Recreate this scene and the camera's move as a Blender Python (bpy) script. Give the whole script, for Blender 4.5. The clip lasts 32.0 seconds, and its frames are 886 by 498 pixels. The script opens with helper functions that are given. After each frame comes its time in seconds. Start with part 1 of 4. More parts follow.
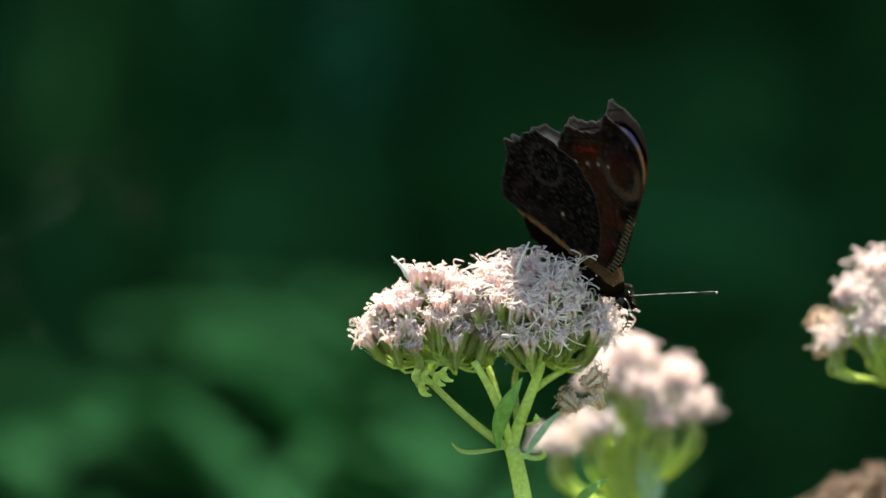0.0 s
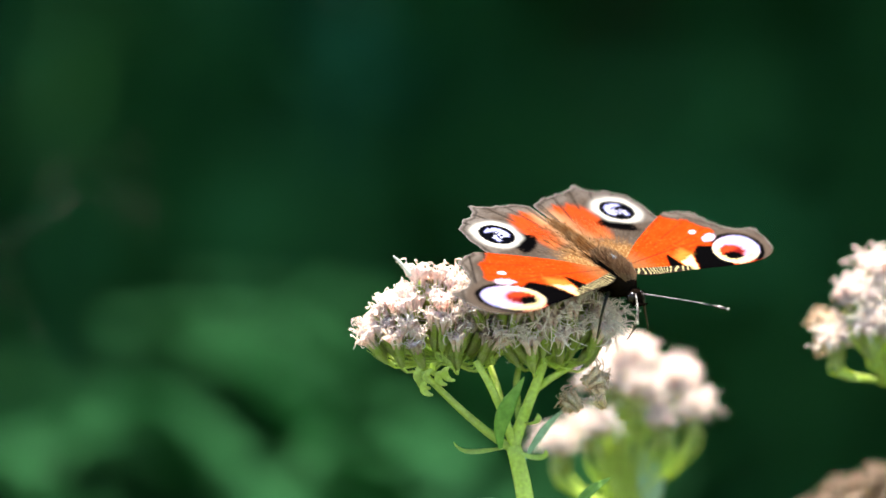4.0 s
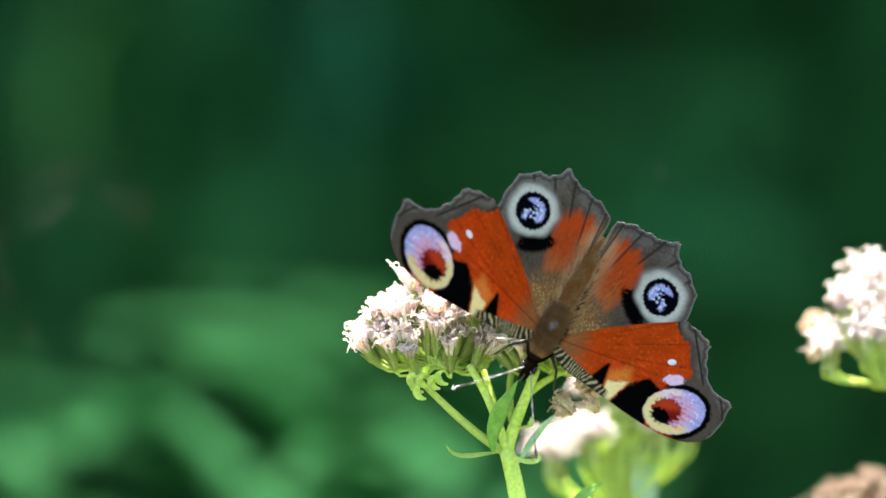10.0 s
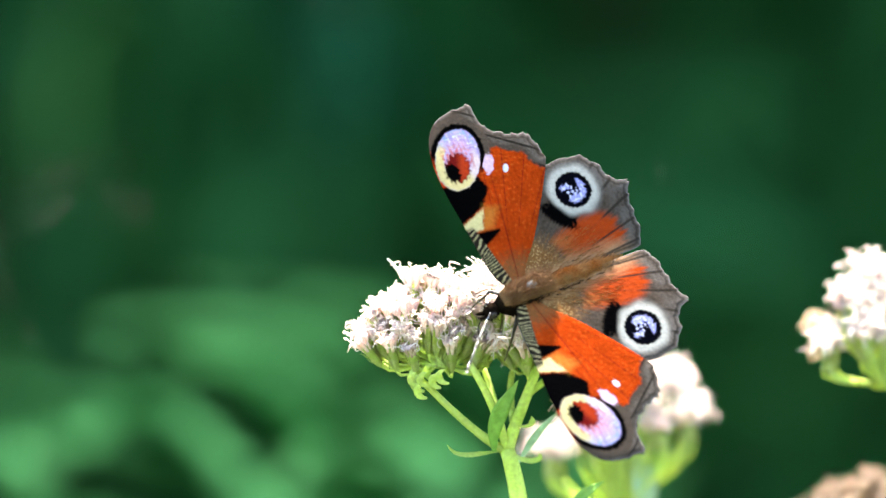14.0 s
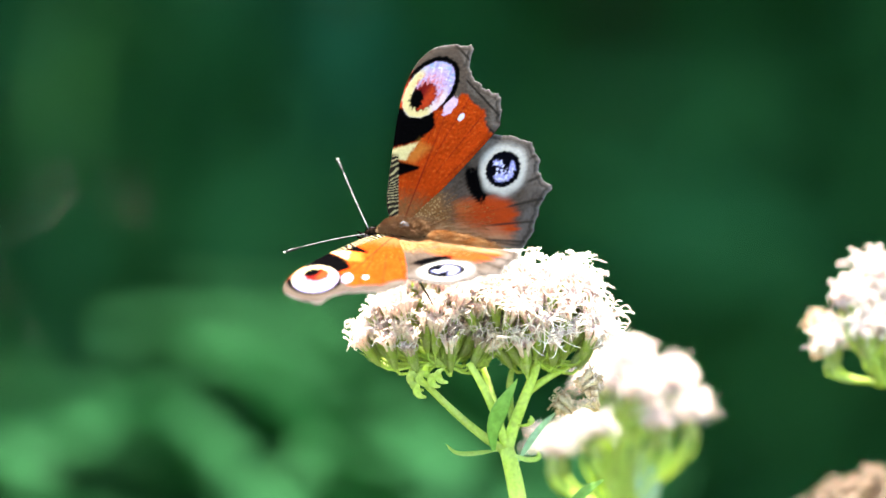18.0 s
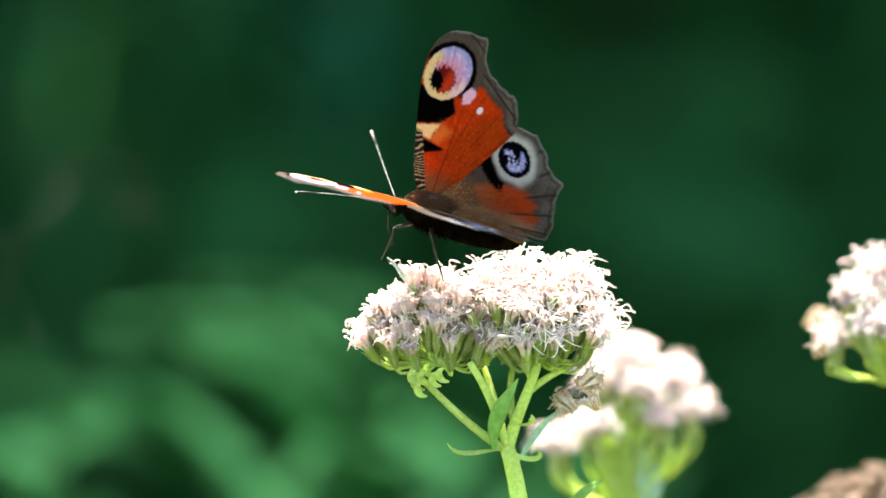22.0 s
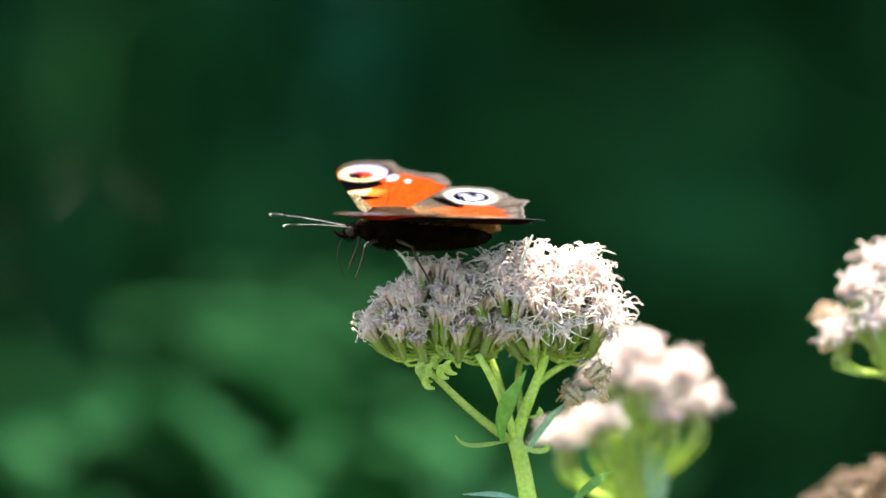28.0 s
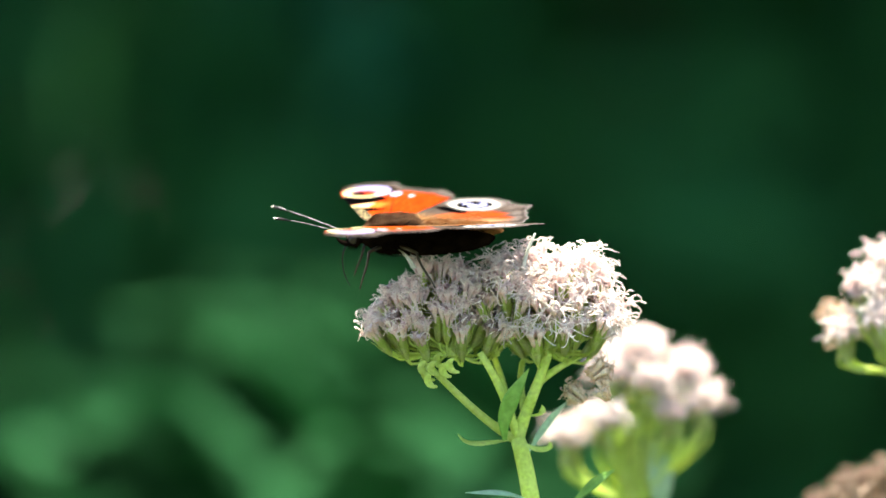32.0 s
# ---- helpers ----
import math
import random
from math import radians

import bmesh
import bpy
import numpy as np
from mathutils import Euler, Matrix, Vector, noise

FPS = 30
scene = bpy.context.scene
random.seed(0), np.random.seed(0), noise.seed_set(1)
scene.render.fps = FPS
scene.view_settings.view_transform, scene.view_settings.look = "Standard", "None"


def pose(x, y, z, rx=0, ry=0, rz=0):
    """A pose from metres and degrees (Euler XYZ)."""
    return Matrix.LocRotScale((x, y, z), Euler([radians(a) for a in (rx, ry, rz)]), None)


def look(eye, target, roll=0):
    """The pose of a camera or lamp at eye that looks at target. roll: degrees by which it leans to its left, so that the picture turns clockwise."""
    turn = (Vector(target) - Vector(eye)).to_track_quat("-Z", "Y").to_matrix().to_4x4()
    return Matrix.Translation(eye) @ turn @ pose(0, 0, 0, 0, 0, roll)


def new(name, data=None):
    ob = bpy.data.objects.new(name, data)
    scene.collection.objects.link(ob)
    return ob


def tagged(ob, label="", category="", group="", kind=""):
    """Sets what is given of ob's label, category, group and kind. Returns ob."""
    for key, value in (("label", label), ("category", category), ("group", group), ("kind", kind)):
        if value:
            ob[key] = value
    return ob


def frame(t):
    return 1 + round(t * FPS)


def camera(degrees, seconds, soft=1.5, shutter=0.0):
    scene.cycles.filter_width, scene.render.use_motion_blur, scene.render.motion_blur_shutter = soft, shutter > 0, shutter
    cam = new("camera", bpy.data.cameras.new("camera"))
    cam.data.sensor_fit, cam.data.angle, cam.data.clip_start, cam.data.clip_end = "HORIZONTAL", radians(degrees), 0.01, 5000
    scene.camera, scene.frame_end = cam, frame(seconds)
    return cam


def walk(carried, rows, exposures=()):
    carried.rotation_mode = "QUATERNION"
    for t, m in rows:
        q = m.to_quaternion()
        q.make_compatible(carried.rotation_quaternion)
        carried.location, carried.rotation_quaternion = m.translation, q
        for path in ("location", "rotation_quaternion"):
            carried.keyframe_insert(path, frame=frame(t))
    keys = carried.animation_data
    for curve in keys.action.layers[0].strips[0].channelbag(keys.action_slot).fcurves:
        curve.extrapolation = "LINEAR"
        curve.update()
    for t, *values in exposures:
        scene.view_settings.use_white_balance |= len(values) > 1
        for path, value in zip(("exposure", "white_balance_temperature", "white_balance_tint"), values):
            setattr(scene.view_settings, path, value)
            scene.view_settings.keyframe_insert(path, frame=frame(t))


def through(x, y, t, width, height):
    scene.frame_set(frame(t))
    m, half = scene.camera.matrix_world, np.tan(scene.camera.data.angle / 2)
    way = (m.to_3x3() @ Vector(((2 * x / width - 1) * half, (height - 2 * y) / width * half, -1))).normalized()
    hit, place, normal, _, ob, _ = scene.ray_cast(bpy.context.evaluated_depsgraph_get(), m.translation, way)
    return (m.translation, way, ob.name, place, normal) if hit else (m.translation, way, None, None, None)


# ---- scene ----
# A macro view: 1 mm in the plan is MM metres; the middle of the flower head hangs 1.2 m over the ground.
MM = 0.001
EYE = (0.0, -1.185, 1.2)


def spot(x, y, z):
    """World place of a point given in millimetres from the middle of the sharp plane."""
    return Vector((x * MM, y * MM, 1.2 + z * MM))


def aim(x, z):
    return look(EYE, spot(x, 0, z))


cam = camera(7.0, 32.0, soft=1.5, shutter=0.6)
cam.data.dof.use_dof = True
cam.data.dof.focus_distance = 1.177
cam.data.dof.aperture_fstop = 8.5
walk(cam, [
    (0, aim(-0.00, 0.00)), (0.5, aim(-0.00, 0.00)), (1, aim(0.07, 0.07)), (1.5, aim(0.21, 0.14)),
    (2, aim(0.14, 0.14)), (2.5, aim(-0.07, 0.00)), (3, aim(-0.14, -0.07)), (3.5, aim(-0.14, -0.14)),
    (5.5, aim(0.43, 0.21)), (6, aim(0.43, 0.28)), (6.5, aim(0.57, 0.28)), (7, aim(0.64, 0.28)),
    (7.5, aim(0.78, 0.43)), (8, aim(0.78, 0.43)), (8.5, aim(0.92, 0.50)), (9, aim(0.99, 0.50)),
    (9.5, aim(0.99, 0.50)), (10, aim(0.92, 0.50)), (10.5, aim(0.71, 0.35)), (11, aim(0.64, 0.35)),
    (11.5, aim(0.50, 0.21)), (12, aim(0.35, 0.21)), (12.5, aim(0.43, 0.21)), (13, aim(0.71, 0.43)),
    (13.5, aim(0.71, 0.50)), (14, aim(0.92, 0.50)), (14.5, aim(1.13, 0.64)), (16.5, aim(-0.00, -0.21)),
    (17, aim(-0.21, -0.35)), (17.5, aim(-0.00, -0.14)), (18, aim(0.50, 0.21)), (18.5, aim(0.78, 0.35)),
    (19, aim(1.06, 0.50)), (19.5, aim(1.28, 0.57)), (20, aim(1.56, 0.71)), (20.5, aim(1.42, 0.64)),
    (21, aim(1.28, 0.57)), (21.5, aim(0.78, 0.28)), (22, aim(0.14, -0.14)), (22.5, aim(-0.35, -0.49)),
    (23, aim(-0.42, -0.57)), (23.5, aim(-0.85, -0.85)), (24, aim(-0.56, -0.71)), (24.5, aim(-0.64, -0.71)),
    (25, aim(-1.98, -1.56)), (25.5, aim(-6.37, -4.25)), (27.5, aim(-2.05, -1.52)), (28, aim(-0.92, -0.96)),
    (28.5, aim(-0.78, -0.81)), (29, aim(-0.78, -0.96)), (29.5, aim(-0.49, -0.81)), (30, aim(-0.49, -0.67)),
    (30.5, aim(-1.06, -1.10)), (31, aim(-1.49, -1.38)), (31.5, aim(-1.06, -1.10)), (32, aim(-1.63, -1.38)),
], exposures=[(0, 2.08), (3, 2.32), (6, 2.87), (7, 2.57), (8, 2.57), (9, 2.92), (10, 3.32), (11, 3.60), (12, 3.72), (13, 3.64), (17, 3.52), (18, 3.57), (19, 3.02), (21, 2.97), (23, 3.32), (24, 3.27), (25, 2.82), (28, 2.72), (28.5, 2.87), (29, 3.02), (30, 2.97), (31, 2.74), (32, 2.74)])

# ---- world and sun ----
SUN_EL, SUN_AZ = radians(72), radians(350)
world = bpy.data.worlds.new("sky")
scene.world = world
world.use_nodes = True
nt = world.node_tree
sky = nt.nodes.new("ShaderNodeTexSky")
sky.sky_type = "NISHITA"
sky.sun_disc = False
sky.sun_elevation, sky.sun_rotation = SUN_EL, SUN_AZ
nt.links.new(sky.outputs[0], nt.nodes["Background"].inputs[0])
nt.nodes["Background"].inputs[1].default_value = 0.088
sun = new("sun", bpy.data.lights.new("sun", "SUN"))
sun.data.energy, sun.data.angle, sun.data.color = 5.0, radians(0.53), (1.0, 0.95, 0.87)
to_sun = Vector((math.sin(SUN_AZ) * math.cos(SUN_EL), math.cos(SUN_AZ) * math.cos(SUN_EL), math.sin(SUN_EL)))
sun.matrix_world = look(to_sun * 30, (0, 0, 0))


# ---- materials ----
def mat(name, colour, rough=0.6, second=None, scale=300.0, through=0.0, bump=0.0, spec=0.3, vary=0.15, attribute=""):
    """A surface with grain at two scales, a per-object change of tone, and light passing through thin tissue."""
    m = bpy.data.materials.new(name)
    m.use_nodes = True
    n, link = m.node_tree.nodes, m.node_tree.links
    bsdf = n["Principled BSDF"]
    bsdf.inputs["Roughness"].default_value = rough
    bsdf.inputs["Specular IOR Level"].default_value = spec
    coord = n.new("ShaderNodeTexCoord")
    fine, broad = n.new("ShaderNodeTexNoise"), n.new("ShaderNodeTexNoise")
    fine.inputs["Scale"].default_value, broad.inputs["Scale"].default_value = scale * 6, scale
    fine.inputs["Detail"].default_value = 4
    link.new(coord.outputs["Object"], fine.inputs["Vector"])
    link.new(coord.outputs["Object"], broad.inputs["Vector"])
    base = n.new("ShaderNodeMix")
    base.data_type = "RGBA"
    ramp = n.new("ShaderNodeMapRange")
    ramp.inputs[1].default_value, ramp.inputs[2].default_value = 0.35, 0.65
    link.new(broad.outputs[0], ramp.inputs[0])
    link.new(ramp.outputs[0], base.inputs[0])
    base.inputs[6].default_value = (*colour, 1)
    base.inputs[7].default_value = (*(second or colour), 1)
    source = base.outputs[2]
    if attribute:
        paint = n.new("ShaderNodeVertexColor")
        paint.layer_name = attribute
        source = paint.outputs[0]
    info = n.new("ShaderNodeObjectInfo")
    tone = n.new("ShaderNodeMapRange")
    tone.inputs[3].default_value, tone.inputs[4].default_value = 1 - vary, 1 + vary
    link.new(info.outputs["Random"], tone.inputs[0])
    grain = n.new("ShaderNodeMapRange")
    grain.inputs[1].default_value, grain.inputs[2].default_value = 0.3, 0.7
    grain.inputs[3].default_value, grain.inputs[4].default_value = 1 - vary, 1 + vary
    link.new(fine.outputs[0], grain.inputs[0])
    times = n.new("ShaderNodeMath")
    times.operation = "MULTIPLY"
    link.new(tone.outputs[0], times.inputs[0])
    link.new(grain.outputs[0], times.inputs[1])
    hue = n.new("ShaderNodeHueSaturation")
    link.new(times.outputs[0], hue.inputs["Value"])
    link.new(source, hue.inputs["Color"])
    link.new(hue.outputs[0], bsdf.inputs["Base Color"])
    if bump:
        b = n.new("ShaderNodeBump")
        b.inputs["Strength"].default_value = bump
        b.inputs["Distance"].default_value = 0.0002
        link.new(fine.outputs[0], b.inputs["Height"])
        link.new(b.outputs[0], bsdf.inputs["Normal"])
    if through:
        thin, mix = n.new("ShaderNodeBsdfTranslucent"), n.new("ShaderNodeMixShader")
        mix.inputs[0].default_value = through
        if attribute:
            tissue = n.new("ShaderNodeVertexColor")
            tissue.layer_name = "tissue"
            link.new(tissue.outputs[0], thin.inputs["Color"])
        else:
            link.new(hue.outputs[0], thin.inputs["Color"])
        link.new(bsdf.outputs[0], mix.inputs[1])
        link.new(thin.outputs[0], mix.inputs[2])
        link.new(mix.outputs[0], n["Material Output"].inputs["Surface"])
    return m


M_STEM = mat("green stem", (0.56, 0.68, 0.14), 0.5, (0.64, 0.74, 0.22), 250, 0.5, 0.3)
M_LEAF = mat("green leaf", (0.18, 0.36, 0.06), 0.45, (0.26, 0.44, 0.09), 200, 0.4, 0.4)
M_PALE = mat("pale leaf", (0.36, 0.54, 0.36), 0.5, (0.44, 0.60, 0.42), 200, 0.4, 0.4)
M_BRACT = mat("green bract", (0.45, 0.56, 0.12), 0.5, (0.60, 0.62, 0.30), 500, 0.6, 0.3)
M_PINK = mat("pink corolla", (0.82, 0.60, 0.56), 0.6, (0.88, 0.76, 0.70), 500, 0.45, 0.2)
M_STYLE = mat("white style", (0.94, 0.87, 0.80), 0.6, (0.92, 0.80, 0.73), 400, 0.45, 0.0)
M_BUD = mat("pinkish bud", (0.60, 0.42, 0.38), 0.6, (0.76, 0.62, 0.54), 500, 0.35, 0.2, vary=0.2)
M_TAN = mat("withered floret", (0.66, 0.46, 0.28), 0.8, (0.80, 0.68, 0.50), 400, 0.3, 0.4, vary=0.25)
M_WING = mat("scaled wing", (0.5, 0.1, 0.02), 0.8, None, 300, 0.2, 0.35, 0.0, 0.10, "scales")
M_FUR = mat("brown fur", (0.125, 0.055, 0.018), 0.8, (0.19, 0.10, 0.04), 500, 0.1, 0.0, 0.2, 0.25)
M_DOWN = mat("orange brown down", (0.23, 0.095, 0.028), 0.85, (0.26, 0.14, 0.06), 500, 0.15, 0.0, 0.0, 0.3)
M_BODY = mat("dark body", (0.003, 0.002, 0.0016), 0.8, (0.008, 0.005, 0.003), 500, 0.0, 0.5, 0.0)
M_BLACK = mat("black chitin", (0.012, 0.010, 0.009), 0.35, (0.03, 0.022, 0.015), 500)
M_ANT = mat("dark antenna", (0.10, 0.09, 0.08), 0.5, (0.30, 0.28, 0.25), 900)
M_HUSK = mat("withered head", (0.24, 0.15, 0.09), 0.8, (0.34, 0.25, 0.17), 400, 0.15, 0.4, vary=0.25)
M_CREAMY = mat("creamy style", (0.92, 0.82, 0.73), 0.6, (0.88, 0.75, 0.66), 400, 0.45, 0.0)
M_GREYED = mat("greyish floret", (0.50, 0.52, 0.46), 0.7, (0.62, 0.62, 0.54), 400, 0.3)
M_TIP = mat("pale antenna tip", (0.7, 0.65, 0.5), 0.5)
M_LEG = mat("dark leg", (0.008, 0.006, 0.004), 0.5, (0.05, 0.035, 0.012), 200)
M_SPOT = mat("bare pale patch", (0.085, 0.095, 0.105), 0.6, (0.13, 0.14, 0.15), 400, spec=0.15)
M_EYE = mat("dark eye", (0.02, 0.012, 0.01), 0.2)
M_STRIPE = mat("tan band", (0.50, 0.41, 0.23), 0.5, (0.42, 0.34, 0.22), 400)
M_BAND = mat("brown band", (0.22, 0.16, 0.08), 0.5, (0.30, 0.22, 0.12), 400)
M_FACE = mat("whitish face", (0.70, 0.70, 0.66), 0.5, (0.56, 0.54, 0.46), 400)
M_COLLAR = mat("yellow thorax", (0.60, 0.46, 0.10), 0.7, (0.50, 0.40, 0.20), 400)
M_CLEAR = mat("smoky clear wing", (0.34, 0.29, 0.22), 0.3, None, 400)
n, link = M_CLEAR.node_tree.nodes, M_CLEAR.node_tree.links
pane, mix = n.new("ShaderNodeBsdfTransparent"), n.new("ShaderNodeMixShader")
mix.inputs[0].default_value = 0.55
link.new(n["Principled BSDF"].outputs[0], mix.inputs[1])
link.new(pane.outputs[0], mix.inputs[2])
link.new(mix.outputs[0], n["Material Output"].inputs["Surface"])


# ---- mesh helpers ----
class Shape:
    """Collects vertices and faces, in millimetres, for one mesh."""

    def __init__(self):
        self.v, self.f = [], []

    def tube(self, pts, radii, sides=6, cap=True):
        pts = [Vector(p) for p in pts]
        first = len(self.v)
        side = None
        for i, p in enumerate(pts):
            d = (pts[min(i + 1, len(pts) - 1)] - pts[max(i - 1, 0)]).normalized()
            if side is None:
                side = d.orthogonal().normalized()
            side = (side - d * side.dot(d)).normalized()
            up = d.cross(side)
            r = radii[i] if isinstance(radii, (list, tuple)) else radii
            for k in range(sides):
                a = 2 * math.pi * k / sides
                self.v.append(p + (side * math.cos(a) + up * math.sin(a)) * r)
        for i in range(len(pts) - 1):
            for k in range(sides):
                a, b = first + i * sides + k, first + i * sides + (k + 1) % sides
                self.f.append((a, b, b + sides, a + sides))
        if cap:
            self.f.append(tuple(reversed(range(first, first + sides))))
            last = first + (len(pts) - 1) * sides
            self.f.append(tuple(range(last, last + sides)))
        return self

    def blade(self, pts, widths, face, fold=0.15, thick=0.12):
        """A leaf along pts: widths across, face the way its upper side looks, folded along the midrib."""
        pts = [Vector(p) for p in pts]
        first = len(self.v)
        for side in (0.5, -0.5):
            for i, p in enumerate(pts):
                d = (pts[min(i + 1, len(pts) - 1)] - pts[max(i - 1, 0)]).normalized()
                across = d.cross(Vector(face)).normalized()
                n = across.cross(d).normalized()
                w = widths[i] / 2
                for s in (-1, -0.5, 0, 0.5, 1):
                    self.v.append(p + across * w * s + n * (abs(s) * w * fold * 2 + side * thick * (1.2 - abs(s))))
        m = len(pts) * 5
        for i in range(len(pts) - 1):
            for k in range(4):
                a = first + i * 5 + k
                self.f.append((a, a + 1, a + 6, a + 5))
                self.f.append((a + m, a + m + 5, a + m + 6, a + m + 1))
            for a, flip in ((first + i * 5, 0), (first + i * 5 + 4, 1)):
                q = (a, a + 5, a + m + 5, a + m)
                self.f.append(q if not flip else tuple(reversed(q)))
        return self

    def ball(self, c, r, u=10, v=7, turn=None):
        c, first = Vector(c), len(self.v)
        for j in range(v + 1):
            b = math.pi * j / v
            for i in range(u):
                a = 2 * math.pi * i / u
                p = Vector((r[0] * math.sin(b) * math.cos(a), r[1] * math.sin(b) * math.sin(a), r[2] * math.cos(b)))
                self.v.append(c + (turn @ p if turn else p))
        for j in range(v):
            for i in range(u):
                a, b = first + j * u + i, first + j * u + (i + 1) % u
                self.f.append((a, a + u, b + u, b))
        return self

    def mesh(self, name, material, scale=MM):
        me = bpy.data.meshes.new(name)
        me.from_pydata([tuple(x * scale for x in p) for p in self.v], [], self.f)
        me.materials.append(material)
        me.polygons.foreach_set("use_smooth", [True] * len(me.polygons))
        me.update()
        return me


def part(name, me, parent, label="", m=None):
    ob = new(name, me)
    ob.parent = parent
    if m is not None:
        ob.matrix_basis = m
    if label:
        tagged(ob, label)
    return ob


def thing(name, place, label, category, group=""):
    ob = new(name)
    ob.location = place
    ob.empty_display_size = 0.01
    return tagged(ob, label, category, group)


def curve(a, b, c, d, n=8):
    """Points along a cubic from a to d."""
    a, b, c, d = (Vector(p) for p in (a, b, c, d))
    out = []
    for i in range(n + 1):
        t = i / n
        out.append(a * (1 - t) ** 3 + b * 3 * t * (1 - t) ** 2 + c * 3 * t * t * (1 - t) + d * t ** 3)
    return out


def upright(d):
    """The turn that lays the z axis along d."""
    return Vector(d).to_track_quat("Z", "Y").to_matrix().to_4x4()


# ---- setting ----
def leaf_cloud(name, centre, size, count, leaf, material, seed, droop=0.5):
    """Many bent leaves in an uneven volume of lobes, in metres."""
    rng = np.random.default_rng(seed)
    lobes = rng.normal(0, 0.42, (14, 3)) * np.array(size)
    pick = rng.integers(0, 14, count)
    p = lobes[pick] + rng.normal(0, 0.22, (count, 3)) * np.array(size) + np.array(centre)
    a = rng.uniform(0, 2 * math.pi, count)
    tilt = rng.normal(-droop, 0.45, count)
    d = np.stack([np.cos(a) * np.cos(tilt), np.sin(a) * np.cos(tilt), np.sin(tilt)], 1)
    s = np.stack([-np.sin(a), np.cos(a), rng.normal(0, 0.3, count)], 1)
    s /= np.linalg.norm(s, axis=1)[:, None]
    n = np.cross(d, s)
    L = leaf * rng.uniform(0.6, 1.3, count)[:, None]
    W = L * 0.27
    v = np.stack([p, p + d * L * 0.45 + s * W - n * L * 0.03, p + d * L * 0.5 + n * L * 0.05, p + d * L * 0.45 - s * W - n * L * 0.03, p + d * L - n * L * 0.12], 1)
    v[:, :, 2] = np.maximum(v[:, :, 2], 0.02)
    base = np.arange(count)[:, None] * 5
    f = np.concatenate([base + [0, 1, 2], base + [0, 2, 3], base + [1, 4, 2], base + [2, 4, 3]])
    me = bpy.data.meshes.new(name)
    me.from_pydata(v.reshape(-1, 3).tolist(), [], f.tolist())
    me.materials.append(material)
    return me


M_BACK = mat("shaded leaf", (0.026, 0.130, 0.039), 0.6, (0.038, 0.160, 0.048), 3, 0.45, spec=0.04, vary=0.25)
M_BACK2 = mat("bluish leaf", (0.020, 0.127, 0.058), 0.5, (0.028, 0.152, 0.068), 3, 0.4, spec=0.03, vary=0.25)
M_FERN = mat("sunlit herb leaf", (0.024, 0.128, 0.044), 0.5, (0.034, 0.150, 0.047), 5, 0.5, spec=0.03, vary=0.25)
M_BARK = mat("grey brown bark", (0.09, 0.065, 0.045), 0.9, (0.05, 0.035, 0.025), 12, 0, 0.8)
M_SOIL = mat("dark leaf litter", (0.045, 0.034, 0.020), 0.95, (0.04, 0.075, 0.022), 1.5, 0, 0.8, vary=0.3)

g = Shape()
rings = (0, 1, 2, 4, 8, 16, 40, 100, 300)
for r in rings:
    for k in range(48):
        a = 2 * math.pi * k / 48
        x, y = r * math.cos(a), r * math.sin(a)
        g.v.append(Vector((x, y, 0.03 * (noise.noise((x * 0.8, y * 0.8, 0)) - 0.5) * min(r, 1))))
for i in range(len(rings) - 1):
    for k in range(48):
        a, b = i * 48 + k, i * 48 + (k + 1) % 48
        g.f.append((a, b, b + 48, a + 48))
tagged(new("ground", g.mesh("ground", M_SOIL, 1.0)), "dark damp woodland soil with moss and leaf litter", "ground", kind="structure")


def shrub(place, size, count, leaf, material, seed, label, name="shrub", group="shrubs of the hedge"):
    ob = thing(name, place, label, "shrub", group)
    rng = random.Random(seed)
    for k in range(5):
        s = Shape()
        e = (rng.uniform(-0.6, 0.6) * size[0], rng.uniform(-0.6, 0.6) * size[1], size[2] * rng.uniform(1.2, 1.7))
        s.tube(curve((e[0] * 0.1, e[1] * 0.1, -0.03), (e[0] * 0.1, e[1] * 0.2, e[2] * 0.4), (e[0] * 0.6, e[1] * 0.5, e[2] * 0.7), e, 6), [0.022 - 0.003 * i for i in range(7)], 6)
        part("branch", s.mesh("branch", M_BARK, 1.0), ob)
    part("crown", leaf_cloud("crown", (0, 0, size[2]), size, count, leaf, material, seed), ob)
    return ob


for i in range(9):
    rng = random.Random(50 + i)
    shrub((-3.2 + 0.8 * i + rng.uniform(-0.15, 0.15), 2.3 + rng.uniform(-0.25, 0.3) + (0.22 if i == 4 else 0), 0), (0.75, 0.5, 1.15), 4200, 0.10, M_BACK if i % 3 else M_BACK2, 50 + i,
          "dense dark green leafy shrub in the shaded hedge")
for i in range(7):
    rng = random.Random(80 + i)
    shrub((-6 + 2.0 * i + rng.uniform(-0.4, 0.4), 4.6 + rng.uniform(-0.4, 0.4), 0), (1.5, 0.9, 1.9), 3800, 0.20, M_BACK, 80 + i,
          "tall dark shrub behind the hedge", group="tall shrubs behind the hedge")


